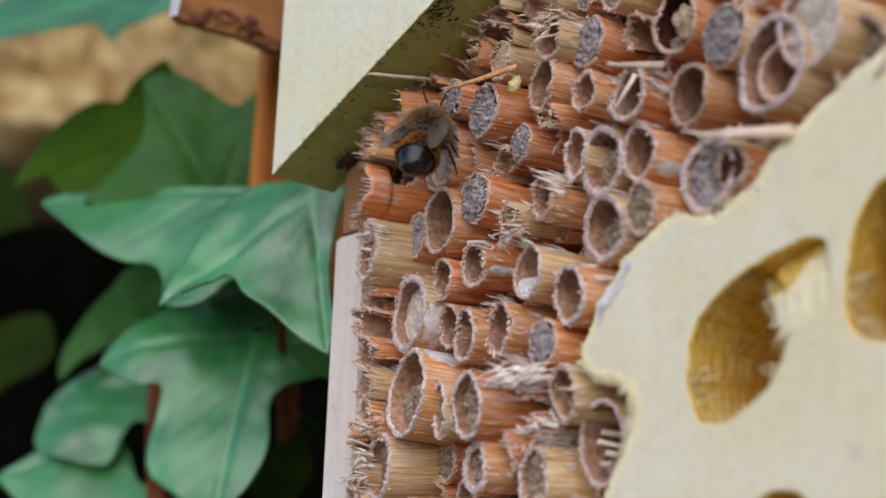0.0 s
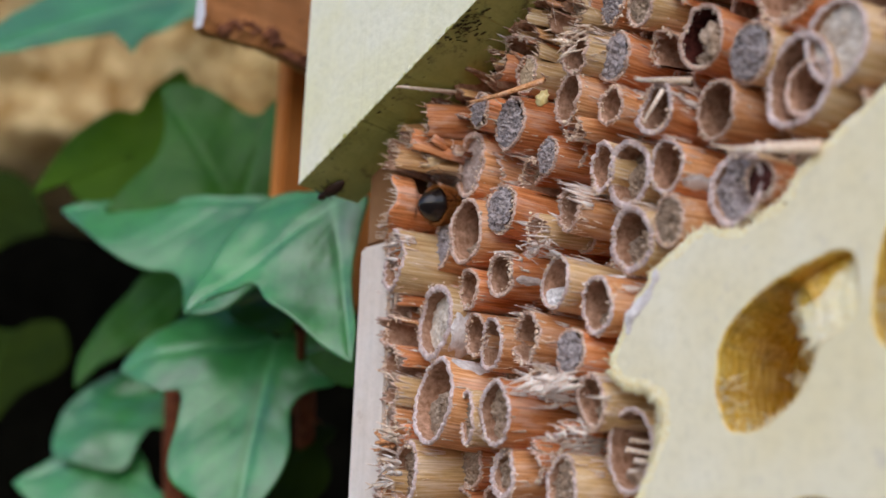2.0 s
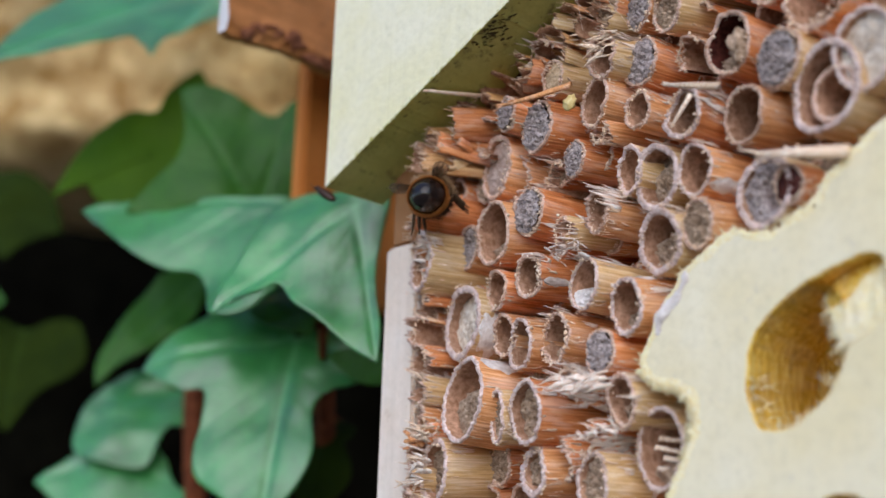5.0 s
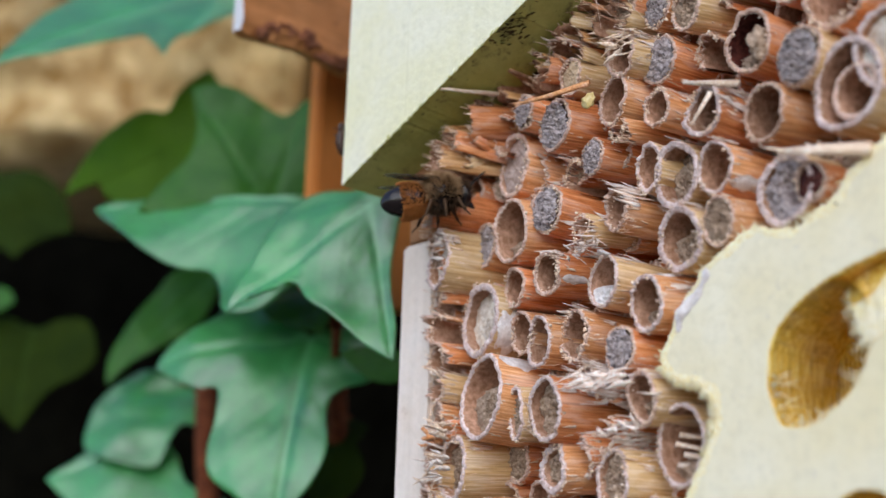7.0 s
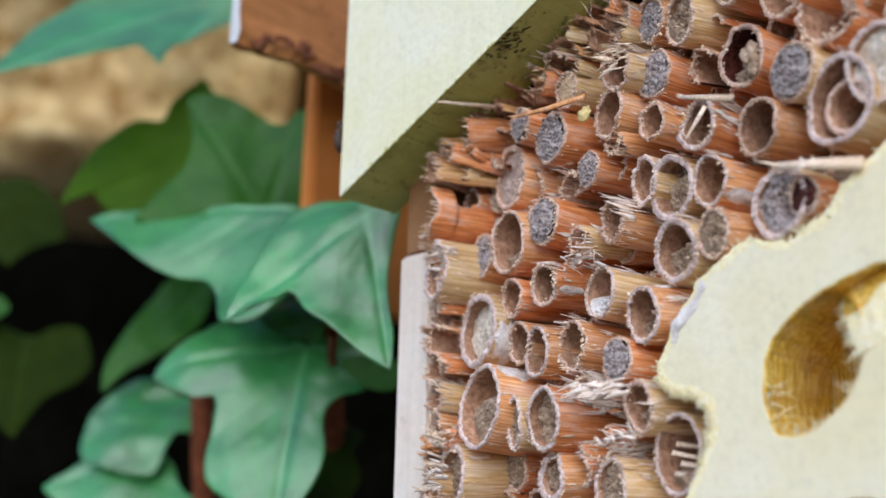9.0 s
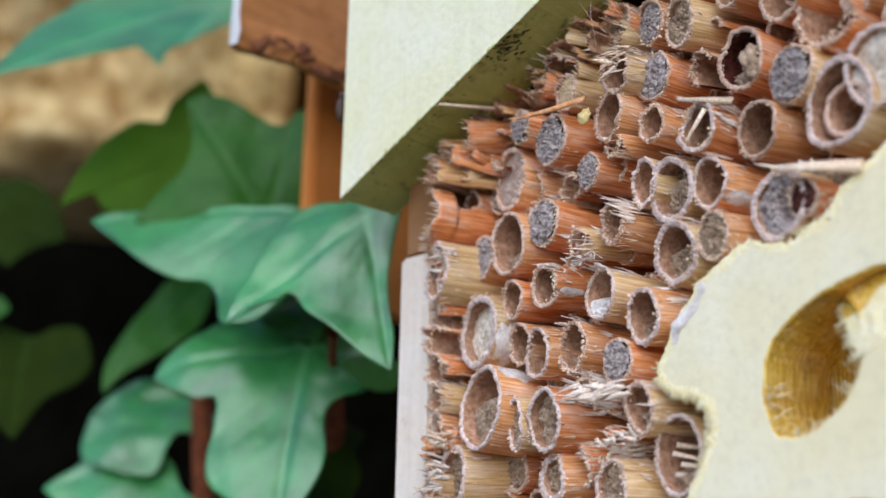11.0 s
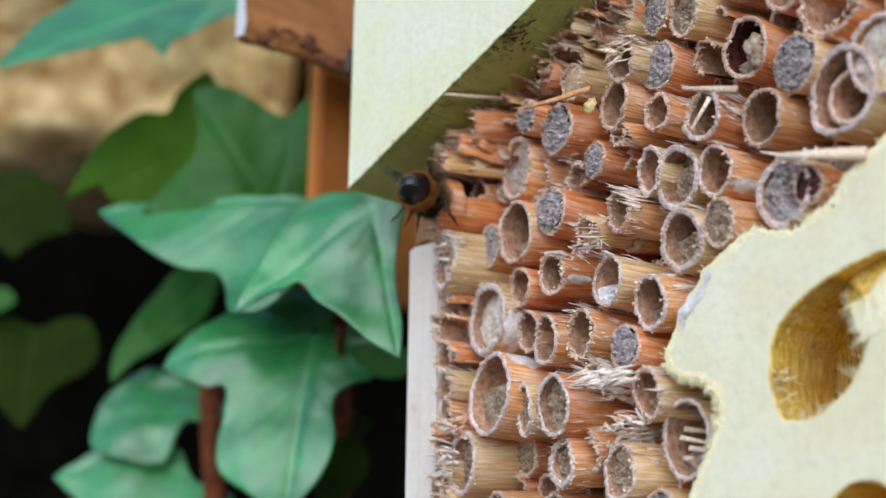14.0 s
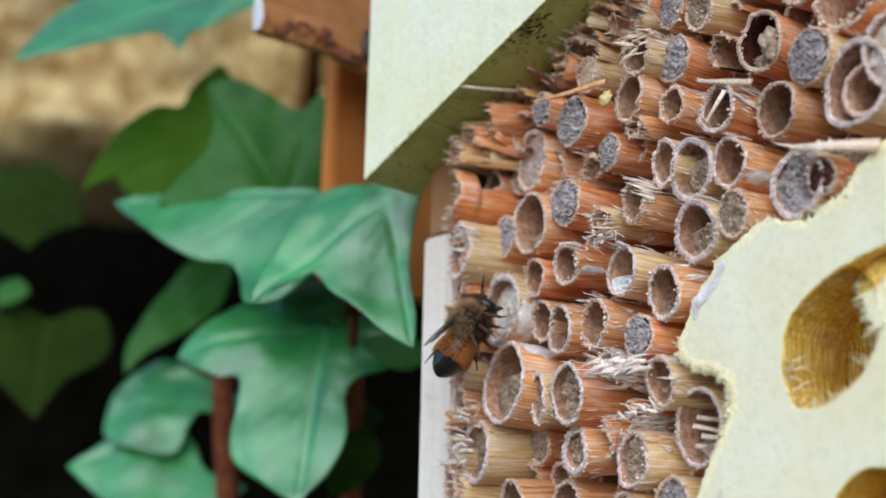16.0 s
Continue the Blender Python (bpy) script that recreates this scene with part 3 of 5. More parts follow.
WORDS = {"grey": "sealed with speckled grey mud", "brown": "plugged with crumbly brown mud", "white": "filled with chalky pale mud", "pink": "sealed with smooth pinkish clay",
         "pale": "with pale solid pith end", "resin": "closed with dark reddish resin"}


def reed(kind, x, z, r, y, tone=0.5, wall=0.15, mud=None, recess=0.0, fray=0.3, a0=0, a1=360, pit=0, squash=None, shred=0, scorched=False, turn=-17, fill="brown", chalk=(), rim=None):
    seed = len(REEDS) * 3.7
    wall *= 0.98
    squash = squash or rnd(0.84, 0.97)
    REEDS.append((x, z, r))
    colour = skin(tone)
    shade = "pale straw" if tone < 0.42 else "tan" if tone < 0.68 else "orange-brown"
    jag = 0.0004 + 0.0006 * max(0, fray - 0.15)
    if kind == "shell":
        b = tube(r, 0.03, max(wall, 0.14), seed, 0.0008 + 0.0012 * fray, a0, a1, squash=squash)
        says = f"broken {shade} reed shell with ragged edges"
    else:
        b = tube(r, 0.045, wall, seed, jag, ridges=0.007, squash=squash)
        says = f"{shade} cut reed stem, " + (WORDS[mud] if kind == "plug" else "nested round a thinner reed" if kind == "ring" else "hollow and frayed" if fray > 0.4 else "hollow and open")
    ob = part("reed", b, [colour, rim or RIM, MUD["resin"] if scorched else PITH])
    ob.matrix_basis = pose(x, y, z, rnd(-4, 4), 0, turn + rnd(-4, 4))
    tagged(ob, says, "reed", "reeds packed in the insect hotel")
    inner = r * (1 - wall)
    if kind == "plug":
        part("mud_plug", mud_disc(inner * 1.03, recess * 0.0012 + (0.0003 if mud != "grey" else -0.0001), seed, 0.0009 if mud == "grey" else 0.001 if mud == "brown" else 0.0004, pit=pit), MUD[mud], ob).scale.x = squash
    elif kind == "hollow" and mud:
        part("mud_fill", mud_disc(inner * 1.02, 0.0022 if fill == "brown" else 0.0008, seed, 0.0009, 0.011, mud), MUD[fill], ob).scale.x = squash
    elif kind == "ring":
        inside = part("inner_reed", tube(inner * 0.72, 0.03, 0.2, seed + 1, 0.0002), [SHRED, RIM, PITH], ob)
        inside.location = (0.0006, 0.0006, -0.0008)
    b = bmesh.new()
    a_low, a_high = (a0, a1) if kind == "shell" else (0, 360)
    for k in range(int(150 + 90 * fray)):                     # crumbs and short fuzz on the cut
        t = radians(rnd(a_low, a_high))
        q = r * (1 - wall * rnd(-0.08, 1.0))
        c = Vector((math.cos(t) * q * squash, 0.0003, math.sin(t) * q))
        sliver(b, c, c + Vector((rnd(-0.7, 0.7), rnd(-1, 0.1), rnd(-0.7, 0.7))) * rnd(0.0001, 0.00032), rnd(0.00003, 0.00008), 0, 0.5)
    for k in range(int(26 + 30 * fray)):                      # coarser crumbs of pith clinging to the rim
        t = radians(rnd(a_low, a_high))
        q = r * (1 - wall * rnd(-0.15, 1.15))
        at = Vector((math.cos(t) * q * squash, rnd(-0.0001, 0.0004), math.sin(t) * q))
        sliver(b, at, at + Vector((rnd(-1, 1), rnd(-0.7, 0.4), rnd(-1, 1))) * rnd(0.00015, 0.00040), rnd(0.00008, 0.00022), 0, 0.6)
    for k in range(int(8 + 24 * fray)):                      # flakes lifting off the skin by the cut
        t = radians(rnd(a_low, a_high))
        n = Vector((math.cos(t), 0, math.sin(t)))
        side = Vector((-n.z, 0, n.x))
        c = Vector((n.x * squash, 0, n.z)) * r * 0.995 + Vector((0, rnd(0.0006, 0.0035), 0))
        tip = c + Vector((0, max(-rnd(0.0008, 0.003), -0.0002 - c.y), 0)) + n * rnd(0.0, 0.0003) + side * rnd(-1, 1) * 0.0003
        ribbon(b, c, tip, n, rnd(0.00006, 0.00022), 0.00003, 0, rnd(-0.0001, 0.0003))
    part("fibre_fringe", b, FIBRE, ob)
    for middle, wide, start, long in chalk:                   # whitish dust caked on the skin: degrees round it, metres along it
        b = bmesh.new()
        rows = []
        for i in range(15):
            f = i / 14
            v = start + long * f
            row = []
            for k in range(15):
                g = k / 7 - 1
                swell = math.sqrt(max(0.0, 1 - (2 * f - 1) ** 2)) * (0.8 + 0.5 * noise.noise(Vector((f * 4, g, seed))))
                t = radians(middle + g * wide * max(0.04, swell))
                q = r * (1 + 0.08 * noise.noise(Vector((math.cos(t) * 0.9, math.sin(t) * 0.9, seed)))) + 0.00003 + 0.00016 * max(0, 1 - g * g) * max(0.1, swell) + 0.00009 * noise.noise(Vector((i * 0.8, k * 0.8, seed)))
                row.append((math.cos(t) * q * squash, v + 0.0006 * noise.noise(Vector((k * 0.7, seed, 2))), math.sin(t) * q))
            rows.append(row)
        loft(b, rows, 0, False)
        bmesh.ops.recalc_face_normals(b, faces=b.faces)
        part("chalk_patch", b, CHALK, ob, "chalky white dust on the skin")
    if shred:                                                 # long pale tatters lying along the skin
        b = bmesh.new()
        for k in range(shred):
            t = radians(rnd(max(a_low, -50), min(a_high, 120)) if kind != "shell" else rnd(a_low, a_high))
            n = Vector((math.cos(t), 0, math.sin(t)))
            side = Vector((-n.z, 0, n.x))
            c = Vector((n.x * squash, 0, n.z)) * r + Vector((0, rnd(0.001, 0.011), 0)) + n * 0.00005
            long = rnd(0.0012, 0.0045)
            ribbon(b, c, c + Vector((0, -long, 0)) + n * rnd(0.00005, 0.0003) + side * rnd(-1, 1) * 0.0004, n, rnd(0.0002, 0.0006), 0.00003, 0, rnd(-0.0001, 0.0003))
            for j in range(random.choice((2, 3, 5))):
                at = c + side * rnd(-1, 1) * 0.0007 + n * rnd(0, 0.0003)
                tip = at + Vector((0, -rnd(0.001, 0.0045), 0)) + n * rnd(-0.0001, 0.0003) + side * rnd(-1, 1) * 0.0007
                ribbon(b, at, tip, n + side * rnd(-0.5, 0.5), rnd(0.00005, 0.00018), 0.00003, 0, rnd(-0.0002, 0.0003))
        part("peeled_strip", b, SHRED, ob, "whitish strips peeled from the stem")
    return ob


reed("hollow", -0.1159, 1.3231, 0.0061, 0.1028, mud=0.6, tone=0.55, wall=0.12, shred=1, chalk=[(52, 18, 0.0006, 0.006)], rim=RIM_PALE)
reed("plug", -0.1228, 1.3136, 0.0047, 0.1043, recess=1.2, mud="brown", tone=0.35, wall=0.2, shred=2, rim=RIM_PALE)
reed("plug", -0.1087, 1.3201, 0.0038, 0.1022, recess=0.6, mud="brown", tone=0.3, squash=0.62, rim=RIM_PALE)
reed("plug", -0.1024, 1.3201, 0.0043, 0.1006, recess=1.4, mud="brown", pit=1, tone=0.7, wall=0.16, shred=4, rim=RIM_PALE)
reed("hollow", -0.1061, 1.3299, 0.0036, 0.1039, mud=0.25, tone=0.55, rim=RIM_PALE)
reed("hollow", -0.1108, 1.3319, 0.0030, 0.1054, mud=0.2, tone=0.5)
reed("hollow", -0.0999, 1.3299, 0.0035, 0.1035, mud=0.35, tone=0.45, fray=0.9, shred=7)
reed("plug", -0.0918, 1.3270, 0.0030, 0.1031, recess=0.0, mud="grey", tone=0.7)
reed("hollow", -0.0890, 1.3207, 0.0035, 0.1035, mud=0.4, tone=0.4, wall=0.2, shred=4)
reed("plug", -0.1026, 1.3126, 0.0034, 0.1028, recess=0.8, mud="brown", pit=1, tone=0.5, wall=0.3, rim=RIM_PALE)
reed("plug", -0.0937, 1.3111, 0.0037, 0.1035, recess=0.6, mud="brown", tone=0.4, shred=4, rim=RIM_PALE)
wide = reed("hollow", -0.0841, 1.3146, 0.0050, 0.1043, mud=0.3, tone=0.3, wall=0.12, rim=RIM_PALE)
for x, z, tilt in ((0.0002, 0.0012, 0.3), (-0.0006, 0.0002, 0.5), (0.0009, -0.0012, 0.4), (-0.0002, -0.0024, 0.2)):
    b = bmesh.new()
    sliver(b, (x - 0.0019, 0.0016, z + 0.0004), (x + 0.0018, 0.0052, z - tilt * 0.002), 0.00034, 0, 0.8, 0.0003)
    part("straw_bit", b, FIBRE, wide, "pale straw bit inside the reed")
reed("plug", -0.1191, 1.3349, 0.0056, 0.1052, recess=1.5, mud="white", tone=0.2, wall=0.2, shred=4, chalk=[(-20, 50, 0.0004, 0.005)], rim=RIM_PALE)
reed("hollow", -0.1119, 1.3385, 0.0029, 0.1050, mud=0.1, tone=0.8, wall=0.18)
reed("hollow", -0.1054, 1.3394, 0.0031, 0.1043, mud=0.0, tone=0.9, wall=0.22, shred=6, chalk=[(-22, 16, 0.001, 0.0045)])
reed("hollow", -0.0948, 1.3364, 0.0035, 0.1035, mud=0.42, fill="chalk", tone=0.3, wall=0.12, shred=4, chalk=[(75, 16, 0.001, 0.006)], rim=RIM_PALE)
reed("hollow", -0.0877, 1.3322, 0.0037, 0.1028, mud=0.35, tone=0.5, wall=0.17, shred=3, chalk=[(70, 14, 0.001, 0.004)], rim=RIM_PALE)
reed("hollow", -0.1126, 1.3471, 0.0048, 0.1049, mud=0.3, tone=0.45, wall=0.13)
reed("plug", -0.1060, 1.3489, 0.0035, 0.1050, recess=0.0, mud="grey", tone=0.8)
reed("plug", -0.1203, 1.3467, 0.0036, 0.1073, recess=0.3, mud="grey", tone=0.6)
reed("plug", -0.1253, 1.3446, 0.0048, 0.1029, recess=0.8, mud="white", tone=0.38, fray=0.8, squash=0.7, shred=2, rim=RIM_PALE)
reed("plug", -0.1140, 1.3577, 0.0049, 0.1065, recess=0.3, mud="pink", tone=0.5)
reed("shell", -0.1104, 1.3558, 0.0035, 0.1077, a0=200, a1=420, tone=0.6, fray=0.7, shred=8)
reed("plug", -0.1038, 1.3607, 0.0038, 0.1043, recess=0.0, mud="grey", tone=0.95)
reed("plug", -0.0987, 1.3553, 0.0027, 0.1065, recess=0.0, mud="grey", tone=0.75)
reed("shell", -0.1027, 1.3534, 0.0026, 0.1069, a0=30, a1=260, tone=0.4, fray=0.9, shred=11)
reed("hollow", -0.0933, 1.3461, 0.0030, 0.1050, mud=0.2, tone=0.55, fray=0.9, wall=0.18, shred=26)
reed("shell", -0.0994, 1.3449, 0.0022, 0.1046, a0=100, a1=400, tone=0.3, fray=0.3, shred=11)
reed("hollow", -0.0890, 1.3512, 0.0035, 0.1058, mud=0.1, tone=0.3, wall=0.2, rim=RIM_PALE)
reed("hollow", -0.0840, 1.3488, 0.0045, 0.1050, mud=0.7, tone=0.35, wall=0.22, shred=6, rim=RIM_PALE)
reed("hollow", -0.0775, 1.3479, 0.0034, 0.1035, mud=0.0, tone=0.5, wall=0.14, shred=4, chalk=[(-40, 22, 0.0005, 0.006)], rim=RIM_PALE)
reed("hollow", -0.0836, 1.3402, 0.0043, 0.1043, mud=0.55, tone=0.35, wall=0.22, fray=0.5, shred=8, rim=RIM_PALE)
reed("plug", -0.0769, 1.3409, 0.0032, 0.1028, recess=0.2, mud="brown", tone=0.6)
reed("plug", -0.0681, 1.3430, 0.0045, 0.1035, recess=0.8, mud="grey", tone=0.4, wall=0.2, pit=1, rim=RIM_PALE)
reed("plug", -0.0645, 1.3428, 0.0025, 0.1026, recess=0.0, mud="resin", tone=0.9)
reed("hollow", -0.0709, 1.3535, 0.0037, 0.1043, mud=0.0, tone=0.55, wall=0.13)
reed("ring", -0.0598, 1.3536, 0.0056, 0.1035, tone=0.35, wall=0.16, shred=6, rim=RIM_PALE)
reed("plug", -0.0657, 1.3591, 0.0036, 0.1039, recess=0.0, mud="grey", tone=0.3)
burnt = reed("hollow", -0.0730, 1.3638, 0.0043, 0.1050, mud=0.35, tone=0.7, wall=0.16, scorched=True)
b = bmesh.new()
bmesh.ops.create_icosphere(b, subdivisions=4, radius=0.0017)
for v in b.verts:
    v.co *= 1 + 0.45 * noise.fractal(v.co * 900, 0.7, 2.1, 4)
    v.co = Vector((v.co.x * 0.8 + 0.0018, v.co.y + 0.0008, v.co.z * 1.25 - 0.001))
part("mud_lump", b, MUD["brown"], burnt, "crumbly brown mud lump")
reed("shell", -0.0609, 1.3658, 0.0044, 0.1035, a0=150, a1=385, tone=0.9)
reed("hollow", -0.0789, 1.3559, 0.0035, 0.1035, mud=0.0, tone=0.8, wall=0.2, fray=0.5, shred=8, rim=RIM_PALE)
reed("hollow", -0.0868, 1.3589, 0.0027, 0.1050, mud=0.1, tone=0.6, fray=0.5, wall=0.16, shred=6)
reed("shell", -0.0793, 1.3647, 0.0024, 0.1058, a0=20, a1=250, tone=0.45)
reed("plug", -0.0867, 1.3659, 0.0035, 0.1058, recess=0.0, mud="grey", tone=0.85)
reed("hollow", -0.0913, 1.3673, 0.0031, 0.1035, mud=0.1, tone=0.4, fray=1.0, wall=0.16, shred=26)
reed("plug", -0.0820, 1.3720, 0.0035, 0.1050, recess=0.3, mud="brown", tone=0.35)
reed("plug", -0.0878, 1.3746, 0.0033, 0.1065, recess=0.3, mud="grey", tone=0.5)
reed("shell", -0.0776, 1.3697, 0.0019, 0.1065, a0=0, a1=200, tone=0.9, fray=0.4)
reed("plug", -0.0928, 1.3763, 0.0029, 0.1065, recess=0.2, mud="brown", tone=0.9, shred=4)
reed("shell", -0.1029, 1.3706, 0.0030, 0.1035, a0=20, a1=200, tone=0.85, shred=5)
reed("plug", -0.1016, 1.3677, 0.0028, 0.1050, recess=0.0, mud="pale", tone=0.35)
reed("hollow", -0.0940, 1.3622, 0.0039, 0.1050, mud=0.2, tone=0.5, fray=0.3)
reed("shell", -0.0931, 1.3577, 0.0020, 0.1046, a0=180, a1=380, tone=0.5)
reed("plug", -0.1086, 1.3637, 0.0026, 0.1031, recess=0.0, mud="grey", tone=0.7)
reed("shell", -0.1143, 1.3621, 0.0031, 0.1050, a0=40, a1=280, tone=0.85, fray=0.6, shred=8)
reed("shell", -0.1196, 1.3618, 0.0030, 0.1065, a0=20, a1=200, tone=0.95, fray=0.3)
reed("plug", -0.1298, 1.3363, 0.0035, 0.1080, recess=0.0, mud="brown", tone=0.8)
reed("shell", -0.1264, 1.3284, 0.0025, 0.1062, a0=20, a1=220, tone=0.4, fray=0.3)
reed("hollow", -0.1284, 1.3236, 0.0022, 0.1073, mud=0.3, tone=0.4, fray=0.6)
reed("shell", -0.1245, 1.3198, 0.0025, 0.1050, a0=150, a1=390, tone=0.85, fray=0.8, shred=7)
reed("shell", -0.0996, 1.3141, 0.0031, 0.1046, a0=-70, a1=110, tone=0.95, fray=0.3, shred=4)
reed("shell", -0.0956, 1.3171, 0.0028, 0.1043, a0=180, a1=400, tone=0.95, fray=0.9, shred=30)
reed("shell", -0.0969, 1.3224, 0.0032, 0.1024, a0=-30, a1=170, tone=0.7, fray=1.0, shred=70)
reed("plug", -0.0545, 1.3562, 0.0049, 0.1024, recess=0.4, mud="white", tone=0.4, rim=RIM_PALE)
reed("plug", -0.0497, 1.3514, 0.0043, 0.1035, recess=1.5, mud="brown", tone=0.3)
reed("hollow", -0.0509, 1.3620, 0.0044, 0.1043, mud=0.3, tone=0.6)
reed("hollow", -0.0568, 1.3687, 0.0040, 0.1050, mud=0.3, tone=0.5)
reed("hollow", -0.0670, 1.3711, 0.0039, 0.1050, mud=0.2, tone=0.7)
reed("hollow", -0.0740, 1.3753, 0.0038, 0.1050, mud=0.3, tone=0.5)
reed("hollow", -0.1300, 1.3071, 0.0050, 0.1050, mud=0.4, tone=0.5)
reed("hollow", -0.1163, 1.3054, 0.0041, 0.1050, mud=0.4, tone=0.6)
reed("hollow", -0.1060, 1.3053, 0.0037, 0.1050, mud=0.2, tone=0.5)
reed("plug", -0.0960, 1.3034, 0.0037, 0.1043, recess=0.5, mud="brown", tone=0.4)
reed("plug", -0.0882, 1.3051, 0.0038, 0.1043, recess=0.5, mud="grey", tone=0.4)

# splinters lying across the ends
def splinter(a, b, r, material, says, bend=0.0):
    m = bmesh.new()
    a, b = Vector(a), Vector(b)
    sliver(m, (0, 0, 0), b - a, r, 0, 0.45, bend)
    for k in range(5):
        s = a.lerp(b, rnd(0.5, 0.95)) - a
        sliver(m, s, s + (b - a) * rnd(0.08, 0.2) + Vector((rnd(-1, 1), rnd(-1, 1), rnd(-1, 1))) * r * 1.4, r * 0.3)
    ob = part("splinter", m, material)
    ob.location = a
    return tagged(ob, says, "splinter", "splinters among the reeds")


splinter((-0.1147, 0.1085, 1.3697), (-0.1185, 0.0960, 1.3680), 0.00032, FIBRE, "thin pale cane sliver sticking out from the reeds")
splinter((-0.0964, 0.1030, 1.3646), (-0.1082, 0.1008, 1.3640), 0.0005, TAN, "curved tan splinter lying across the reed ends", 0.0006)
splinter((-0.0735, 0.1036, 1.3578), (-0.0807, 0.1024, 1.3597), 0.0005, FIBRE, "pale flat splinter lying across a broken reed")
splinter((-0.0770, 0.1028, 1.3575), (-0.0795, 0.1020, 1.3535), 0.0003, FIBRE, "short pale splinter across a broken reed")
splinter((-0.0568, 0.1020, 1.3447), (-0.0670, 0.1006, 1.3465), 0.0008, FIBRE, "pinkish tan splinter resting on the wooden block")


def broken_cane(x, y, z, r, steps, low, tone, says, jag=0.0006):
    """A cane torn open along its top: steps give, back from its mouth, how far up the wall still stands."""
    b = bmesh.new()
    n = 30

    def ring(v, high, rad):
        out = []
        for i in range(n + 1):
            t = radians(low + (high - low) * i / n)
            tear = noise.noise(Vector((i * 0.9, v * 2000, x * 900))) * 0.00018
            end = (noise.noise(Vector((i * 0.22, 5, x * 900))) * 1.3 + noise.noise(Vector((i * 1.9, 9, x * 900))) * 0.12) * jag
            out.append((math.cos(t) * rad * 0.94, v + tear * 0.15 + end * max(0, 1 - v / 0.004), math.sin(t) * rad + (tear if i == n else 0)))
        return out
    rows = []
    for (v, high), (v1, _) in zip(steps, steps[1:] + [(0.03, 0)]):
        for k in range(6):
            f = k / 5
            rows.append((v + (v1 - v - 0.0002) * f, high + noise.noise(Vector((v * 900 + f * 3, 4, 1))) * 6))
    outer, inner = [ring(v, h, r) for v, h in rows], [ring(v, h, r * 0.86) for v, h in rows]
    loft(b, outer, 0, False)
    loft(b, inner[::-1], 2, False)
    loft(b, [outer[0], inner[0]], 1, False)
    loft(b, [[p[-1] for p in inner], [p[-1] for p in outer]], 1, False)
    bmesh.ops.remove_doubles(b, verts=b.verts, dist=0.00001)
    bmesh.ops.recalc_face_normals(b, faces=b.faces)
    ob = part("reed", b, [ORANGE if tone > 0.92 else TAN if tone > 0.7 else CANE, RIM, CANE])
    ob.matrix_basis = pose(x, y, z, 0, 0, -16)
    b = bmesh.new()
    for k in range(60):                                       # torn fibres at the mouth
        t = radians(rnd(low, steps[0][1]))
        n = Vector((math.cos(t) * 0.94, 0, math.sin(t)))
        c = n * r * rnd(0.87, 1.0) + Vector((0, rnd(0.0002, 0.0015), 0))
        ribbon(b, c, c + Vector((rnd(-0.6, 0.4), rnd(-2.2, -0.4), rnd(-0.5, 0.5))) * 0.0009, n, rnd(0.00005, 0.00018), 0.00003, 0, rnd(-0.0002, 0.0003))
    part("fibre_fringe", b, FIBRE, ob)
    REEDS.append((x, z, r))
    return tagged(ob, says, "reed", "reeds packed in the insect hotel")


broken_cane(-0.1272, 0.1020, 1.3540, 0.0042, [(0, 78), (0.0038, 8), (0.0064, 20), (0.0080, 34), (0.0125, 60)], -110, 0.95, 'orange-brown broken reed with a stepped open top')
broken_cane(-0.1286, 0.1030, 1.3506, 0.0021, [(0, 60), (0.003, 100), (0.006, 120)], -100, 0.9, 'crushed orange reed shell beside the side panel')



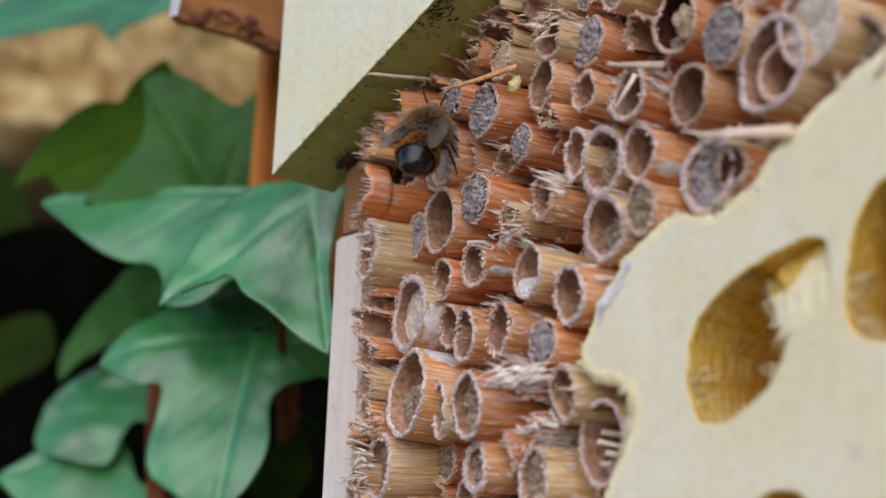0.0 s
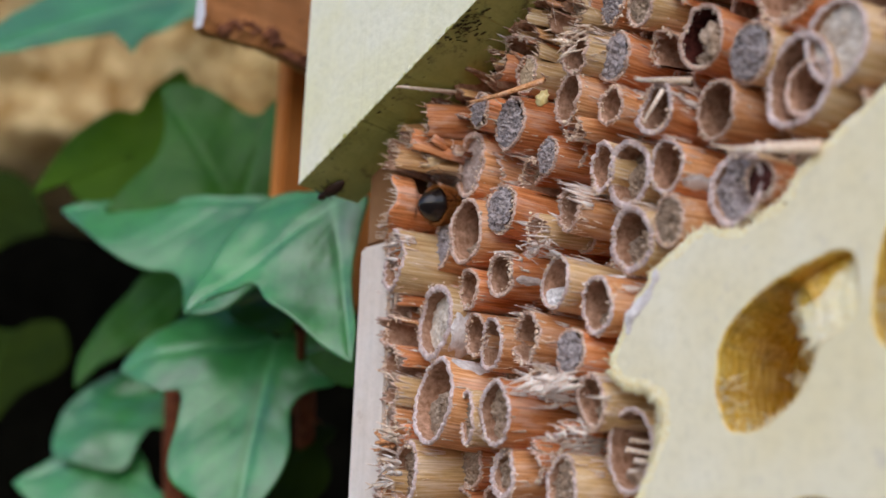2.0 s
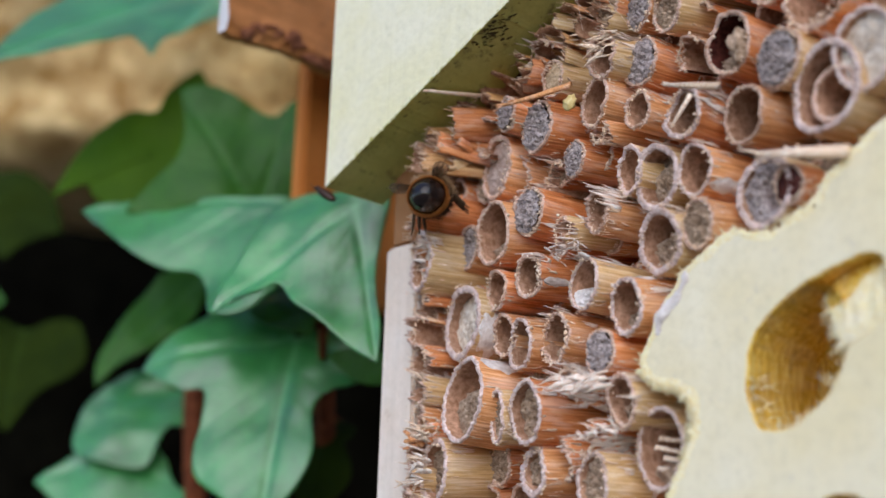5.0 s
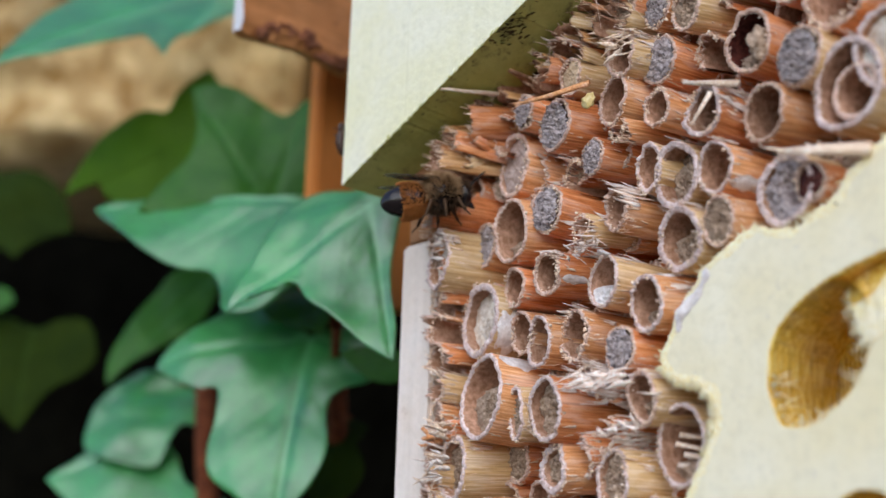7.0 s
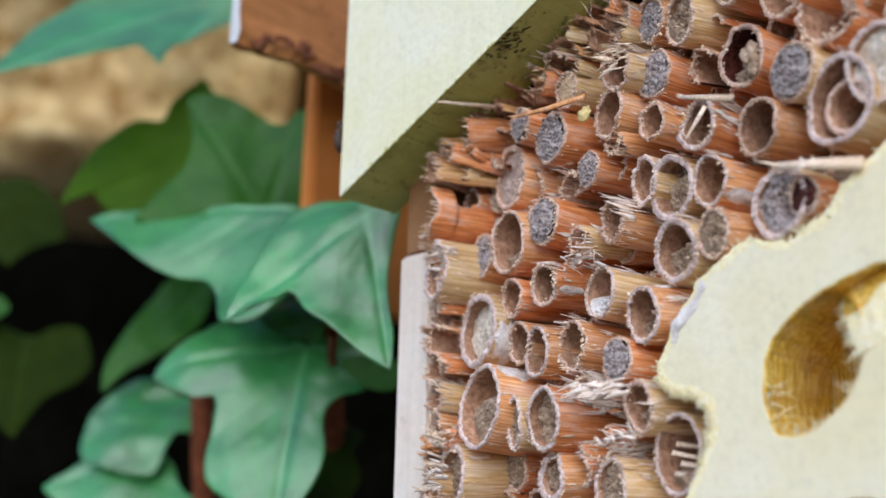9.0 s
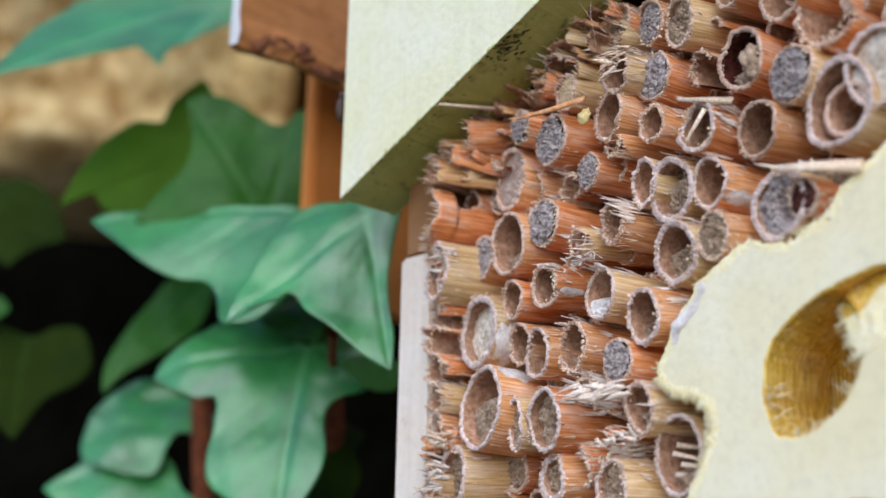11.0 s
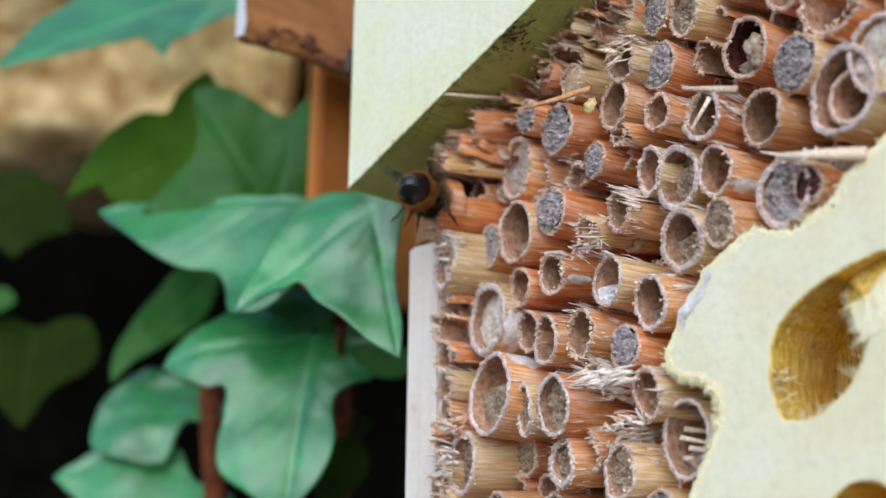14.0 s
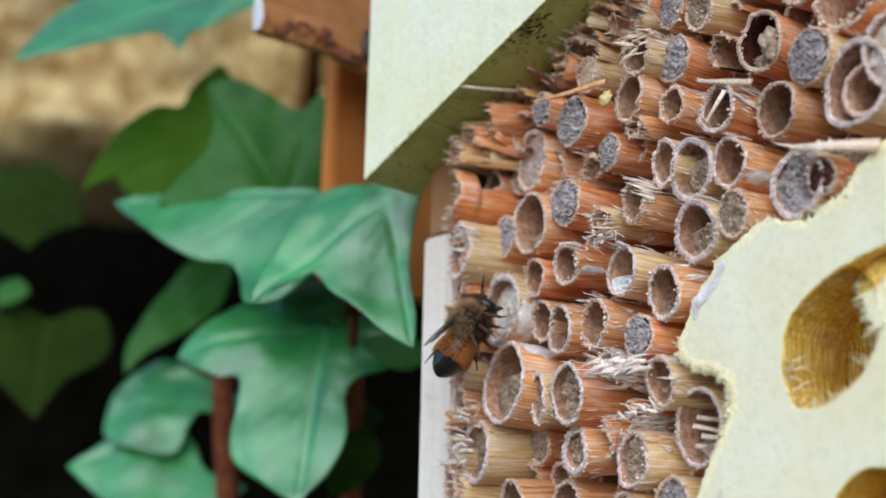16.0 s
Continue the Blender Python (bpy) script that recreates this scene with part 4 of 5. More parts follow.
def shard(x, y, z, r, long, arc, lie, yaw, pitch, roll, material, says):
    """A split piece of cane: a curved plate with a slanting, splintered end."""
    b = bmesh.new()
    n, m = 14, 12
    slant, seed = rnd(-0.5, 0.5), x * 3000 + z * 1700
    grids = []
    for rad in (r, r * 0.82):
        grid = []
        for i in range(m + 1):
            f = i / m
            row = []
            for k in range(n + 1):
                g = k / n - 0.5
                t = radians(lie + g * arc * (1 - 0.12 * noise.noise(Vector((f * 4, seed, 3)))))
                split = abs(noise.noise(Vector((k * 0.55, seed, 1)))) * 0.0018 + noise.noise(Vector((k * 2.7, seed, 2))) * 0.0003
                v = (slant * g * 0.004 + split) * (1 - f) + f * long
                row.append(b.verts.new((math.cos(t) * rad, v, math.sin(t) * rad + 0.0002 * noise.noise(Vector((f * 3, k * 0.2, seed))))))
            grid.append(row)
        grids.append(grid)
    outer, inner = grids
    for i in range(m):
        for k in range(n):
            b.faces.new((outer[i][k], outer[i][k + 1], outer[i + 1][k + 1], outer[i + 1][k]))
            b.faces.new((inner[i][k], inner[i + 1][k], inner[i + 1][k + 1], inner[i][k + 1])).material_index = 1
        for k in (0, n):
            b.faces.new((outer[i][k], outer[i + 1][k], inner[i + 1][k], inner[i][k])).material_index = 1
    for i in (0, m):
        for k in range(n):
            b.faces.new((outer[i][k], outer[i][k + 1], inner[i][k + 1], inner[i][k])).material_index = 1
    bmesh.ops.recalc_face_normals(b, faces=b.faces)
    ob = part("reed", b, [material, PITH])
    ob.matrix_basis = pose(x, y, z, pitch, roll, yaw)
    b = bmesh.new()
    for k in range(random.choice((5, 9, 14))):
        t = radians(lie + rnd(-0.5, 0.5) * arc)
        c = Vector((math.cos(t) * r * 0.92, rnd(0.0006, 0.0016), math.sin(t) * r * 0.92))
        ribbon(b, c, c + Vector((rnd(-0.7, 0.7), rnd(-2.4, -0.8), rnd(-0.7, 0.7))) * 0.0009, (math.cos(t), 0, math.sin(t)), rnd(0.00005, 0.0002), 0.00003, 0, rnd(-0.0002, 0.0003))
    part("fibre_fringe", b, FIBRE, ob)
    return tagged(ob, says, "reed", "reeds packed in the insect hotel")


# split canes crammed under the roof board
for row, (drop, count) in enumerate(((0.0016, 13), (0.0038, 12), (0.0060, 9))):
    for k in range(count):
        x = -0.1255 + (k + rnd(0.1, 0.9)) / count * 0.036
        colour, word = random.choice(((TAN, "tan"), (CANE, "brown"), (ORANGE, "orange-brown"), (STRAW, "pale straw"), (CANE, "brown")))
        shard(x, 0.1040 + rnd(-0.0008, 0.0022), 1.3582 + (x + 0.1413) * 0.4706 - drop - rnd(0, 0.0012), rnd(0.0016, 0.0030), rnd(0.018, 0.024), rnd(70, 150), rnd(-40, 150),
              -14 + rnd(-16, 16), rnd(-7, 7), rnd(-30, 30), colour, f"split {word} cane shard crammed under the roof")

for k in range(14):                                           # and above the broken cane by the side panel
    x = -0.1262 + rnd(0, 1) * 0.0085
    colour, word = random.choice(((TAN, "tan"), (CANE, "brown"), (ORANGE, "orange-brown"), (CANE, "brown")))
    shard(x, 0.1020 + rnd(-0.0012, 0.002), 1.3582 + (x + 0.1413) * 0.4706 - rnd(0.0030, 0.0072), rnd(0.0016, 0.0032), rnd(0.016, 0.022), rnd(60, 130), rnd(-30, 150),
          -14 + rnd(-22, 22), rnd(-12, 12), rnd(-40, 40), colour, f"split {word} cane shard crammed under the roof")


def tuft(x, y, z, wide, tall, count, long, way, spread, material):
    """Torn fibres standing out between the reed ends, most of them one way."""
    b = bmesh.new()
    way = Vector(way).normalized()
    for k in range(int(count * 0.6)):
        at = Vector((rnd(-1, 1) * wide, rnd(0.0, 0.0016), rnd(-1, 1) * tall))
        d = (way + Vector((rnd(-1, 1), rnd(-1, 1), rnd(-1, 1))) * spread).normalized()
        ribbon(b, at - d * long * 0.2, at + d * long * rnd(0.2, 0.75), d.orthogonal() + Vector((rnd(-1, 1), rnd(-1, 1), rnd(-1, 1))) * 0.7, rnd(0.00015, 0.0006) * random.choice((0.4, 1, 1)), 0.00004, 0, rnd(-0.0005, 0.0005))
    ob = part("fibre_tuft", b, material)
    ob.location = (x, y, z)
    kind = "chalky white" if material is CHALK else "tan" if material is FIBRE else "whitish"
    return tagged(ob, f"{kind} torn fibres between the reed ends", "reed fibre", "torn fibres among the reeds")


tuft(-0.0970, 0.1020, 1.3410, 0.0030, 0.0010, 46, 0.0033, (1, -0.6, -0.2), 0.8, SHRED)
tuft(-0.0930, 0.1000, 1.3230, 0.0040, 0.0010, 60, 0.0046, (-1, -0.5, -0.15), 0.35, SHRED)
tuft(-0.0910, 0.1010, 1.3170, 0.0030, 0.0010, 34, 0.0022, (-0.5, -0.8, 0.3), 1, SHRED)
tuft(-0.0900, 0.1015, 1.3680, 0.0020, 0.0020, 30, 0.0037, (-1, -0.6, -0.1), 0.5, FIBRE)
tuft(-0.1230, 0.1010, 1.3460, 0.0010, 0.0020, 26, 0.0035, (-1, -0.3, 0.05), 0.45, SHRED)
tuft(-0.1230, 0.1015, 1.3190, 0.0010, 0.0010, 26, 0.0033, (-1, -0.4, 0.1), 0.5, FIBRE)
tuft(-0.1230, 0.1010, 1.3140, 0.0010, 0.0020, 34, 0.0029, (-1, -0.4, 0.1), 0.6, SHRED)

b = bmesh.new()
bmesh.ops.create_icosphere(b, subdivisions=3, radius=1)
for v in b.verts:
    v.co *= 1 + 0.5 * noise.noise(v.co * 1.8)
    v.co = Vector((v.co.x * 0.0011, v.co.y * 0.0005, v.co.z * 0.0010))
lump = part("wax_crumb", b, YELLOW)
lump.location = (-0.0950, 0.1012, 1.3610)
tagged(lump, "small waxy yellow crumb stuck between reed ends", "wax crumb")

web = new("cobweb")
web.location = (-0.0930, 0.1005, 1.3800)
tagged(web, "a few fine pale cobweb threads under the roof", "cobweb")
for a, c in (((0, 0, 0), (0.0000, 0.001, -0.0090)), ((0.0020, 0, -0.0010), (0.0070, 0.0015, -0.0100)), ((0.0040, 0.001, -0.0030), (0.0030, 0.001, -0.0070)), ((-0.0020, 0, -0.0020), (0.0010, 0.002, -0.0070))):
    b = bmesh.new()
    sliver(b, a, c, 0.000018, 0, 1.0, 0.0004)
    part("thread", b, SHRED, web)

for k in range(10):                                           # torn strips hanging over the side panel
    z = rnd(1.303, 1.331)
    splinter((-0.1255 + rnd(-0.0006, 0.001), 0.1046, z), (-0.1278 + rnd(-0.0014, 0.001), 0.1030 + rnd(-0.0016, 0.0006), z + rnd(-0.0022, 0.0022)), rnd(0.00015, 0.0005), random.choice((FIBRE, TAN, SHRED)), "torn cane strip hanging out beside the side panel", rnd(-0.0006, 0.0006))

for k in range(11):                                           # crushed stems along the side panel
    reed("shell", -0.1268 + rnd(-0.0004, 0.0006), 1.304 + k * 0.0043, rnd(0.0021, 0.0027), FRONT + rnd(-0.001, 0.0012), rnd(0.25, 0.75), 0.2, fray=rnd(0.4, 0.8), a0=rnd(-60, 60), a1=rnd(200, 300), squash=0.8, shred=3)

# reeds set further back fill the gaps, and the rest of the case
row = 0
z = 1.268
while z < 1.40:
    x = -0.1275 + (0.0035 if row % 2 else 0)
    while x < -0.008:
        roof = 1.3582 + (min(x, -0.134 - x) + 0.1413) * 0.47 - 0.004
        near = min(math.hypot(x - a, z - c) - q for a, c, q in REEDS[:75])
        inside_block = x > -0.082 and z < 1.338 - (x + 0.0711) * -0.45 and z < 1.345
        if z < roof and near > -0.0015 and not inside_block:
            r = rnd(0.0024, 0.0034)
            seen = near < 0.006
            kind = random.choice(["hollow", "hollow", "hollow", "plug"])
            back = rnd(0.004, 0.009) if seen else rnd(-0.001, 0.002)
            reed(kind, x + rnd(-0.0008, 0.0008), z + rnd(-0.0008, 0.0008), r, FRONT + back, rnd(0.5, 1), 0.2, "brown" if kind == "plug" else 0.3, fray=rnd(0.2, 0.9))
        x += 0.0068
    z += 0.0059
    row += 1


# ---- neighbouring box ----
box = new("wooden_box")
box.location = (-0.18, 0.17, 1.25)
tagged(box, "orange stained wooden box with a bark-edged board beside the hotel", "wooden box")
bm = bmesh.new()
block(bm, -0.1835, -0.1795, 0.1195, 0.27, 1.352, 1.42)
ob = part("side_board", bm, ORANGEWOOD, box, "orange stained side board", False)
ob.matrix_basis = pose(0.18, -0.17, -1.25)


def bark_board():
    """Upright board with a ragged bark lower edge; its sawn end is painted white."""
    b = bmesh.new()
    x0, x1, y0, y1, ztop, n = -0.1712, -0.1686, 0.0925, 0.24, 1.45, 90
    cols = []
    for i in range(n + 1):
        y = y0 + (y1 - y0) * i / n
        low = 1.3935 + 0.0012 * noise.noise(Vector((y * 260, 1, 0))) + 0.0007 * noise.noise(Vector((y * 900, 2, 0))) - 0.0006 * math.sin(i * 0.5)
        lift = 0.0005 * noise.noise(Vector((y * 400, 5, 0)))
        cols.append([b.verts.new(p) for p in ((x1 + lift, y, low), (x1 + 0.0006 + 0.0008 * noise.noise(Vector((y * 300, 8, 0))), y, low + 0.0022), (x1, y, low + 0.006), (x1, y, ztop), (x0, y, ztop), (x0, y, low + 0.0004))])
    for a, c in zip(cols, cols[1:]):
        for k in range(6):
            b.faces.new((a[k], c[k], c[(k + 1) % 6], a[(k + 1) % 6]))
    b.faces.new(cols[0][::-1]).material_index = 1
    b.faces.new(cols[-1])
    bmesh.ops.recalc_face_normals(b, faces=b.faces)
    return part("bark_board", b, [REDWOOD, WHITE], box, "red-brown bark-edged board with a white painted end", False)


bark_board().matrix_basis = pose(0.18, -0.17, -1.25)

for k in range(26):                                           # curled scraps of bark left along the lower edge
    y = 0.0965 + k * 0.0013 + rnd(-0.0008, 0.0008)
    at = Vector((-0.1684 + rnd(0, 0.0005), y, 1.3955 + 0.0028 * noise.noise(Vector((y * 120, 2, 0))) + rnd(-0.0012, 0.0014)))
    b = bmesh.new()
    bmesh.ops.create_icosphere(b, subdivisions=2, radius=1, matrix=Matrix.LocRotScale(at, Euler((rnd(-0.7, 0.7), rnd(-0.3, 0.3), rnd(-0.3, 0.3))), (0.0006, rnd(0.0008, 0.0026), rnd(0.0004, 0.0014))))
    for v in b.verts:
        v.co += Vector((1, 1, 1)) * noise.noise(v.co * 900) * 0.0004
    part("bark_scrap", b, BARK, box).matrix_basis = pose(0.18, -0.17, -1.25)

# ---- ivy ----
ivy = new("ivy_plant")
ivy.location = (-0.25, 0.15, 1.0)
tagged(ivy, "glossy green ivy climbing beside the insect hotel", "ivy")
IVY = pose(0.25, -0.15, -1.0)


def ivy_leaf(centre, facing, stalk, rim, material=LEAF, droop=0.05, waves=1.0, seed=0):
    """A lobed leaf. In its plane, as degrees and length from the centre: where the stalk joins, and the tips and notches of its rim, in turn.
    Veins run from the stalk to each pointed tip."""
    centre, n_axis = Vector(centre), Vector(facing).normalized()
    u_axis = Vector((0, 0, 1)).cross(n_axis).normalized()
    v_axis = n_axis.cross(u_axis)
    flat = [Vector((l * math.cos(radians(a)), l * math.sin(radians(a)))) for a, l in rim]
    root = Vector((stalk[1] * math.cos(radians(stalk[0])), stalk[1] * math.sin(radians(stalk[0]))))
    big = max(l for a, l in rim)
    m = len(flat)
    pull, tips = [], []
    for i, p in enumerate(flat):
        a, c = flat[i - 1], flat[(i + 1) % m]
        sharp = (a - p).angle(c - p) < radians(108) and p.length > max(a.length, c.length)
        pull.append((c - a) * (0.12 if sharp else 0.5))
        if sharp and (p - root).length > 0.3 * big:
            tips.append(p)
    line = []
    for i in range(m):
        p, q, a, c = flat[i], flat[(i + 1) % m], pull[i], pull[(i + 1) % m]
        for k in range(9):
            f = k / 9
            line.append(p * (2 * f ** 3 - 3 * f ** 2 + 1) + a * (f ** 3 - 2 * f ** 2 + f) + q * (3 * f ** 2 - 2 * f ** 3) + c * (f ** 3 - f ** 2))
    b = bmesh.new()
    tint = b.verts.layers.float.new("vein")
    nr, rows = 24, []

    def vert(p, k):
        near, quilt = 1.0, 1.0
        for tip in tips:
            way = tip - root
            long = way.length
            way = way / long
            d, off = (p - root).dot(way), abs((p - root).cross(way))
            if -0.1 * big < d < long:
                near = min(near, off / big * (0.7 + 0.9 * max(0, d) / long))
                side = abs(((d - off * 1.1) / big * 5.5) % 1 - 0.5) / 5.5
                quilt = min(quilt, 0.02 + (0.09 - side) * 0.9 + 0.1 * off / big)
        soft = min(min(near, quilt), 0.09) / 0.09
        at = p / big
        h = -droop * (p.length / big) ** 2 + 0.13 * waves * noise.noise(Vector((at.x * 1.3, at.y * 1.3, seed))) + 0.028 * waves * noise.noise(Vector((at.x * 3.1, at.y * 3.1, seed + 5)))
        h += 0.012 * min(near, 0.07) / 0.07 + 0.005 * soft + 0.018 * waves * k ** 3 * noise.noise(Vector((at.x * 5, at.y * 5, seed + 9)))
        v = b.verts.new(centre + u_axis * p.x + v_axis * p.y + n_axis * h * big)
        v[tint] = min(1.0, 0.85 * math.exp(-(near / 0.013) ** 2) + 0.2 * math.exp(-(max(0, quilt - 0.02) / 0.012) ** 2))
        return v

    for k in range(1, nr + 1):
        rows.append([vert(p * (k / nr), k / nr) for p in line])
    mid = vert(Vector((0, 0)), 0)
    n = len(line)
    for i in range(n):
        b.faces.new((mid, rows[0][i], rows[0][(i + 1) % n]))
        for p, q in zip(rows, rows[1:]):
            b.faces.new((p[i], q[i], q[(i + 1) % n], p[(i + 1) % n]))
    ob = part("leaf", b, material, ivy)
    ob.matrix_basis = IVY
    mod = ob.modifiers.new("thickness", "SOLIDIFY")
    mod.thickness = 0.0003
    return ob


def stem(points, r=0.0009):
    cu = bpy.data.curves.new("stem", "CURVE")
    cu.dimensions, cu.bevel_depth, cu.bevel_resolution = "3D", r, 2
    s = cu.splines.new("NURBS")
    s.points.add(len(points) - 1)
    for p, c in zip(s.points, points):
        p.co = (*c, 1)
    s.use_endpoint_u, s.order_u = True, 3
    cu.materials.append(STEM)
    ob = new("stem", cu)
    ob.parent, ob.matrix_basis = ivy, IVY


ivy_leaf((-0.2410, 0.1204, 1.3947), (0.70, -0.68, 0.22), (-42, 0.0228), [(76, 0.0283), (89, 0.0188), (98, 0.0129), (125, 0.0154), (165, 0.0178), (-150, 0.0256), (-152, 0.0178), (-129, 0.0172), (-78, 0.0176), (-18, 0.0194), (49, 0.0203)], LEAF_BACKLIT, seed=1)
ivy_leaf((-0.2093, 0.1221, 1.3874), (0.72, -0.66, 0.22), (-67, 0.0163), [(128, 0.0223), (107, 0.0195), (85, 0.0155), (55, 0.0142), (53, 0.0201), (44, 0.0195), (2, 0.0144), (-31, 0.0161), (-61, 0.0155), (-117, 0.0181), (-146, 0.0261), (-154, 0.0202), (-170, 0.0124), (151, 0.013)], LEAF_MID, seed=2)
ivy_leaf((-0.2022, 0.1147, 1.3660), (0.52, -0.67, 0.54), (15, 0.0288), [(161, 0.0356), (149, 0.0263), (125, 0.0138), (52, 0.0124), (24, 0.0246), (9, 0.0286), (-23, 0.0229), (-59, 0.0256), (-77, 0.024), (-83, 0.0147), (-100, 0.0102), (-141, 0.0129), (-174, 0.0199)], LEAF, seed=3)
ivy_leaf((-0.1602, 0.1116, 1.3530), (0.55, -0.70, 0.45), (71, 0.0126), [(53, 0.0171), (34, 0.0119), (-5, 0.0094), (-36, 0.0125), (-52, 0.019), (-61, 0.0242), (-70, 0.0193), (-86, 0.0137), (-111, 0.011), (-140, 0.0094), (-150, 0.013), (-145, 0.0178), (-146, 0.0222), (-167, 0.0174), (137, 0.017), (112, 0.0183), (91, 0.0169)], LEAF, seed=4)
ivy_leaf((-0.1926, 0.1231, 1.3365), (0.55, -0.68, 0.48), (63, 0.011), [(173, 0.0269), (156, 0.0248), (137, 0.0224), (117, 0.0216), (100, 0.0191), (84, 0.0148), (64, 0.0112), (56, 0.0143), (40, 0.0182), (11, 0.0241), (-4, 0.0192), (-18, 0.0146), (-38, 0.0146), (-54, 0.0223), (-66, 0.0271), (-81, 0.0332), (-96, 0.0278), (-112, 0.0246), (-123, 0.0197), (-137, 0.0144), (-161, 0.0122), (-167, 0.0166), (-177, 0.0215)], LEAF, seed=5)
ivy_leaf((-0.2559, 0.1319, 1.3350), (0.55, -0.63, 0.55), (60, 0.0116), [(109, 0.0147), (60, 0.0116), (7, 0.0174), (-16, 0.0155), (-24, 0.0093), (-55, 0.0113), (-75, 0.0163), (-119, 0.0166), (-147, 0.0171), (174, 0.015), (142, 0.0144)], LEAF, seed=6)
ivy_leaf((-0.2510, 0.1267, 1.3189), (0.51, -0.63, 0.58), (70, 0.0112), [(-179, 0.0223), (160, 0.0167), (127, 0.0141), (91, 0.0141), (52, 0.0107), (-4, 0.0125), (-15, 0.0241), (-44, 0.0228), (-69, 0.0203), (-129, 0.0139)], LEAF, seed=7)
ivy_leaf((-0.2587, 0.1348, 1.3583), (0.58, -0.72, 0.38), (61, 0.021), [(61, 0.0213), (46, 0.0154), (0, 0.0081), (-88, 0.008), (-116, 0.0147), (-120, 0.0212), (-137, 0.0161), (-172, 0.009), (120, 0.0101), (90, 0.017)], LEAF_MID, seed=8)
ivy_leaf((-0.2501, 0.1093, 1.4314), (0.42, -0.52, 0.75), (64, 0.0445), [(-108, 0.0434), (-140, 0.0212), (153, 0.0168), (108, 0.0483), (81, 0.0645), (29, 0.0333), (-5, 0.024), (-36, 0.0237), (-55, 0.036), (-51, 0.0209), (-80, 0.0284), (-96, 0.0361)], LEAF, seed=9, waves=0.5)
ivy_leaf((-0.3111, 0.1259, 1.3536), (0.63, -0.68, 0.37), (112, 0.0117), [(145, 0.0295), (133, 0.02), (112, 0.0117), (78, 0.0143), (51, 0.0173), (7, 0.0169), (-22, 0.0152), (-61, 0.0126), (-90, 0.0215), (-130, 0.0167), (-174, 0.022)], LEAF_SHADED, seed=10)
ivy_leaf((-0.3360, 0.1243, 1.4020), (0.63, -0.68, 0.37), (143, 0.0168), [(139, 0.0222), (105, 0.0172), (60, 0.0145), (13, 0.0156), (-21, 0.0204), (-42, 0.0152), (-74, 0.0189), (-107, 0.0125), (-167, 0.0152)], LEAF_SHADED, seed=11)
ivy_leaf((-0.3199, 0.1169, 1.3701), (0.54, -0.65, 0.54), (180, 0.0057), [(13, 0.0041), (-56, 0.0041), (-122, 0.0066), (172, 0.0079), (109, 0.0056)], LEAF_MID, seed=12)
ivy_leaf((-0.1956, 0.1425, 1.3214), (0.55, -0.62, 0.56), (97, 0.0123), [(97, 0.0123), (64, 0.0108), (57, 0.0056), (-28, 0.0061), (-83, 0.0103), (-107, 0.0137), (-145, 0.008), (129, 0.0058)], LEAF_SHADED, seed=13)
ivy_leaf((-0.1742, 0.1325, 1.3381), (0.55, -0.70, 0.45), (159, 0.0077), [(159, 0.0077), (111, 0.0048), (27, 0.0062), (-24, 0.0067), (-58, 0.0051), (-125, 0.0033)], LEAF_MID, seed=14)
ivy_leaf((-0.1960, 0.1290, 1.3532), (0.45, -0.62, 0.64), (104, 0.0051), [(-150, 0.0073), (134, 0.0071), (84, 0.007), (-15, 0.008), (-51, 0.0122), (-76, 0.0088)], LEAF_MID, seed=15)
stem([(-0.215, 0.150, 1.20), (-0.205, 0.150, 1.30), (-0.195, 0.140, 1.345), (-0.200, 0.135, 1.40), (-0.19, 0.130, 1.46)], 0.0022)
stem([(-0.246, 0.140, 1.345), (-0.236, 0.134, 1.330), (-0.228, 0.134, 1.300)], 0.0026)
stem([(-0.203, 0.148, 1.32), (-0.19, 0.135, 1.34), (-0.1770, 0.1250, 1.3450)])
stem([(-0.197, 0.140, 1.35), (-0.18, 0.13, 1.372), (-0.1640, 0.1195, 1.3680)])
stem([(-0.200, 0.150, 1.33), (-0.22, 0.14, 1.345), (-0.2380, 0.1290, 1.3400)])

# ---- bee ----
def plain(name, colour, rough, spec=0.5, alpha=1.0):
    m, t, b = nodes_of(name, rough, 0, spec)
    c = mixed(t, "MULTIPLY", 0.5, colour, ramp(t, noise_at(t, coords(t), 1800, 4), [(0.3, (0.5, 0.5, 0.5)), (0.6, (1, 1, 1))]))
    t.links.new(c, b.inputs["Base Color"])
    b.inputs["Alpha"].default_value = alpha
    return m


SHELL = plain("dark_chitin", (0.012, 0.007, 0.006), 0.24, 0.5)
HAIR_PALE = plain("pale_bee_hair", (0.36, 0.22, 0.11), 0.7, 0.2)
HAIR_DARK = plain("brown_bee_hair", (0.09, 0.05, 0.025), 0.7, 0.2)
HAIR_ORANGE = plain("orange_bee_hair", (0.46, 0.17, 0.04), 0.6, 0.2)
WING = plain("smoky_wing", (0.20, 0.16, 0.13), 0.15, 0.6, 0.38)

bee = new("bee")
tagged(bee, "mason bee with dark shiny abdomen and orange hair", "bee")
MM = 0.00112


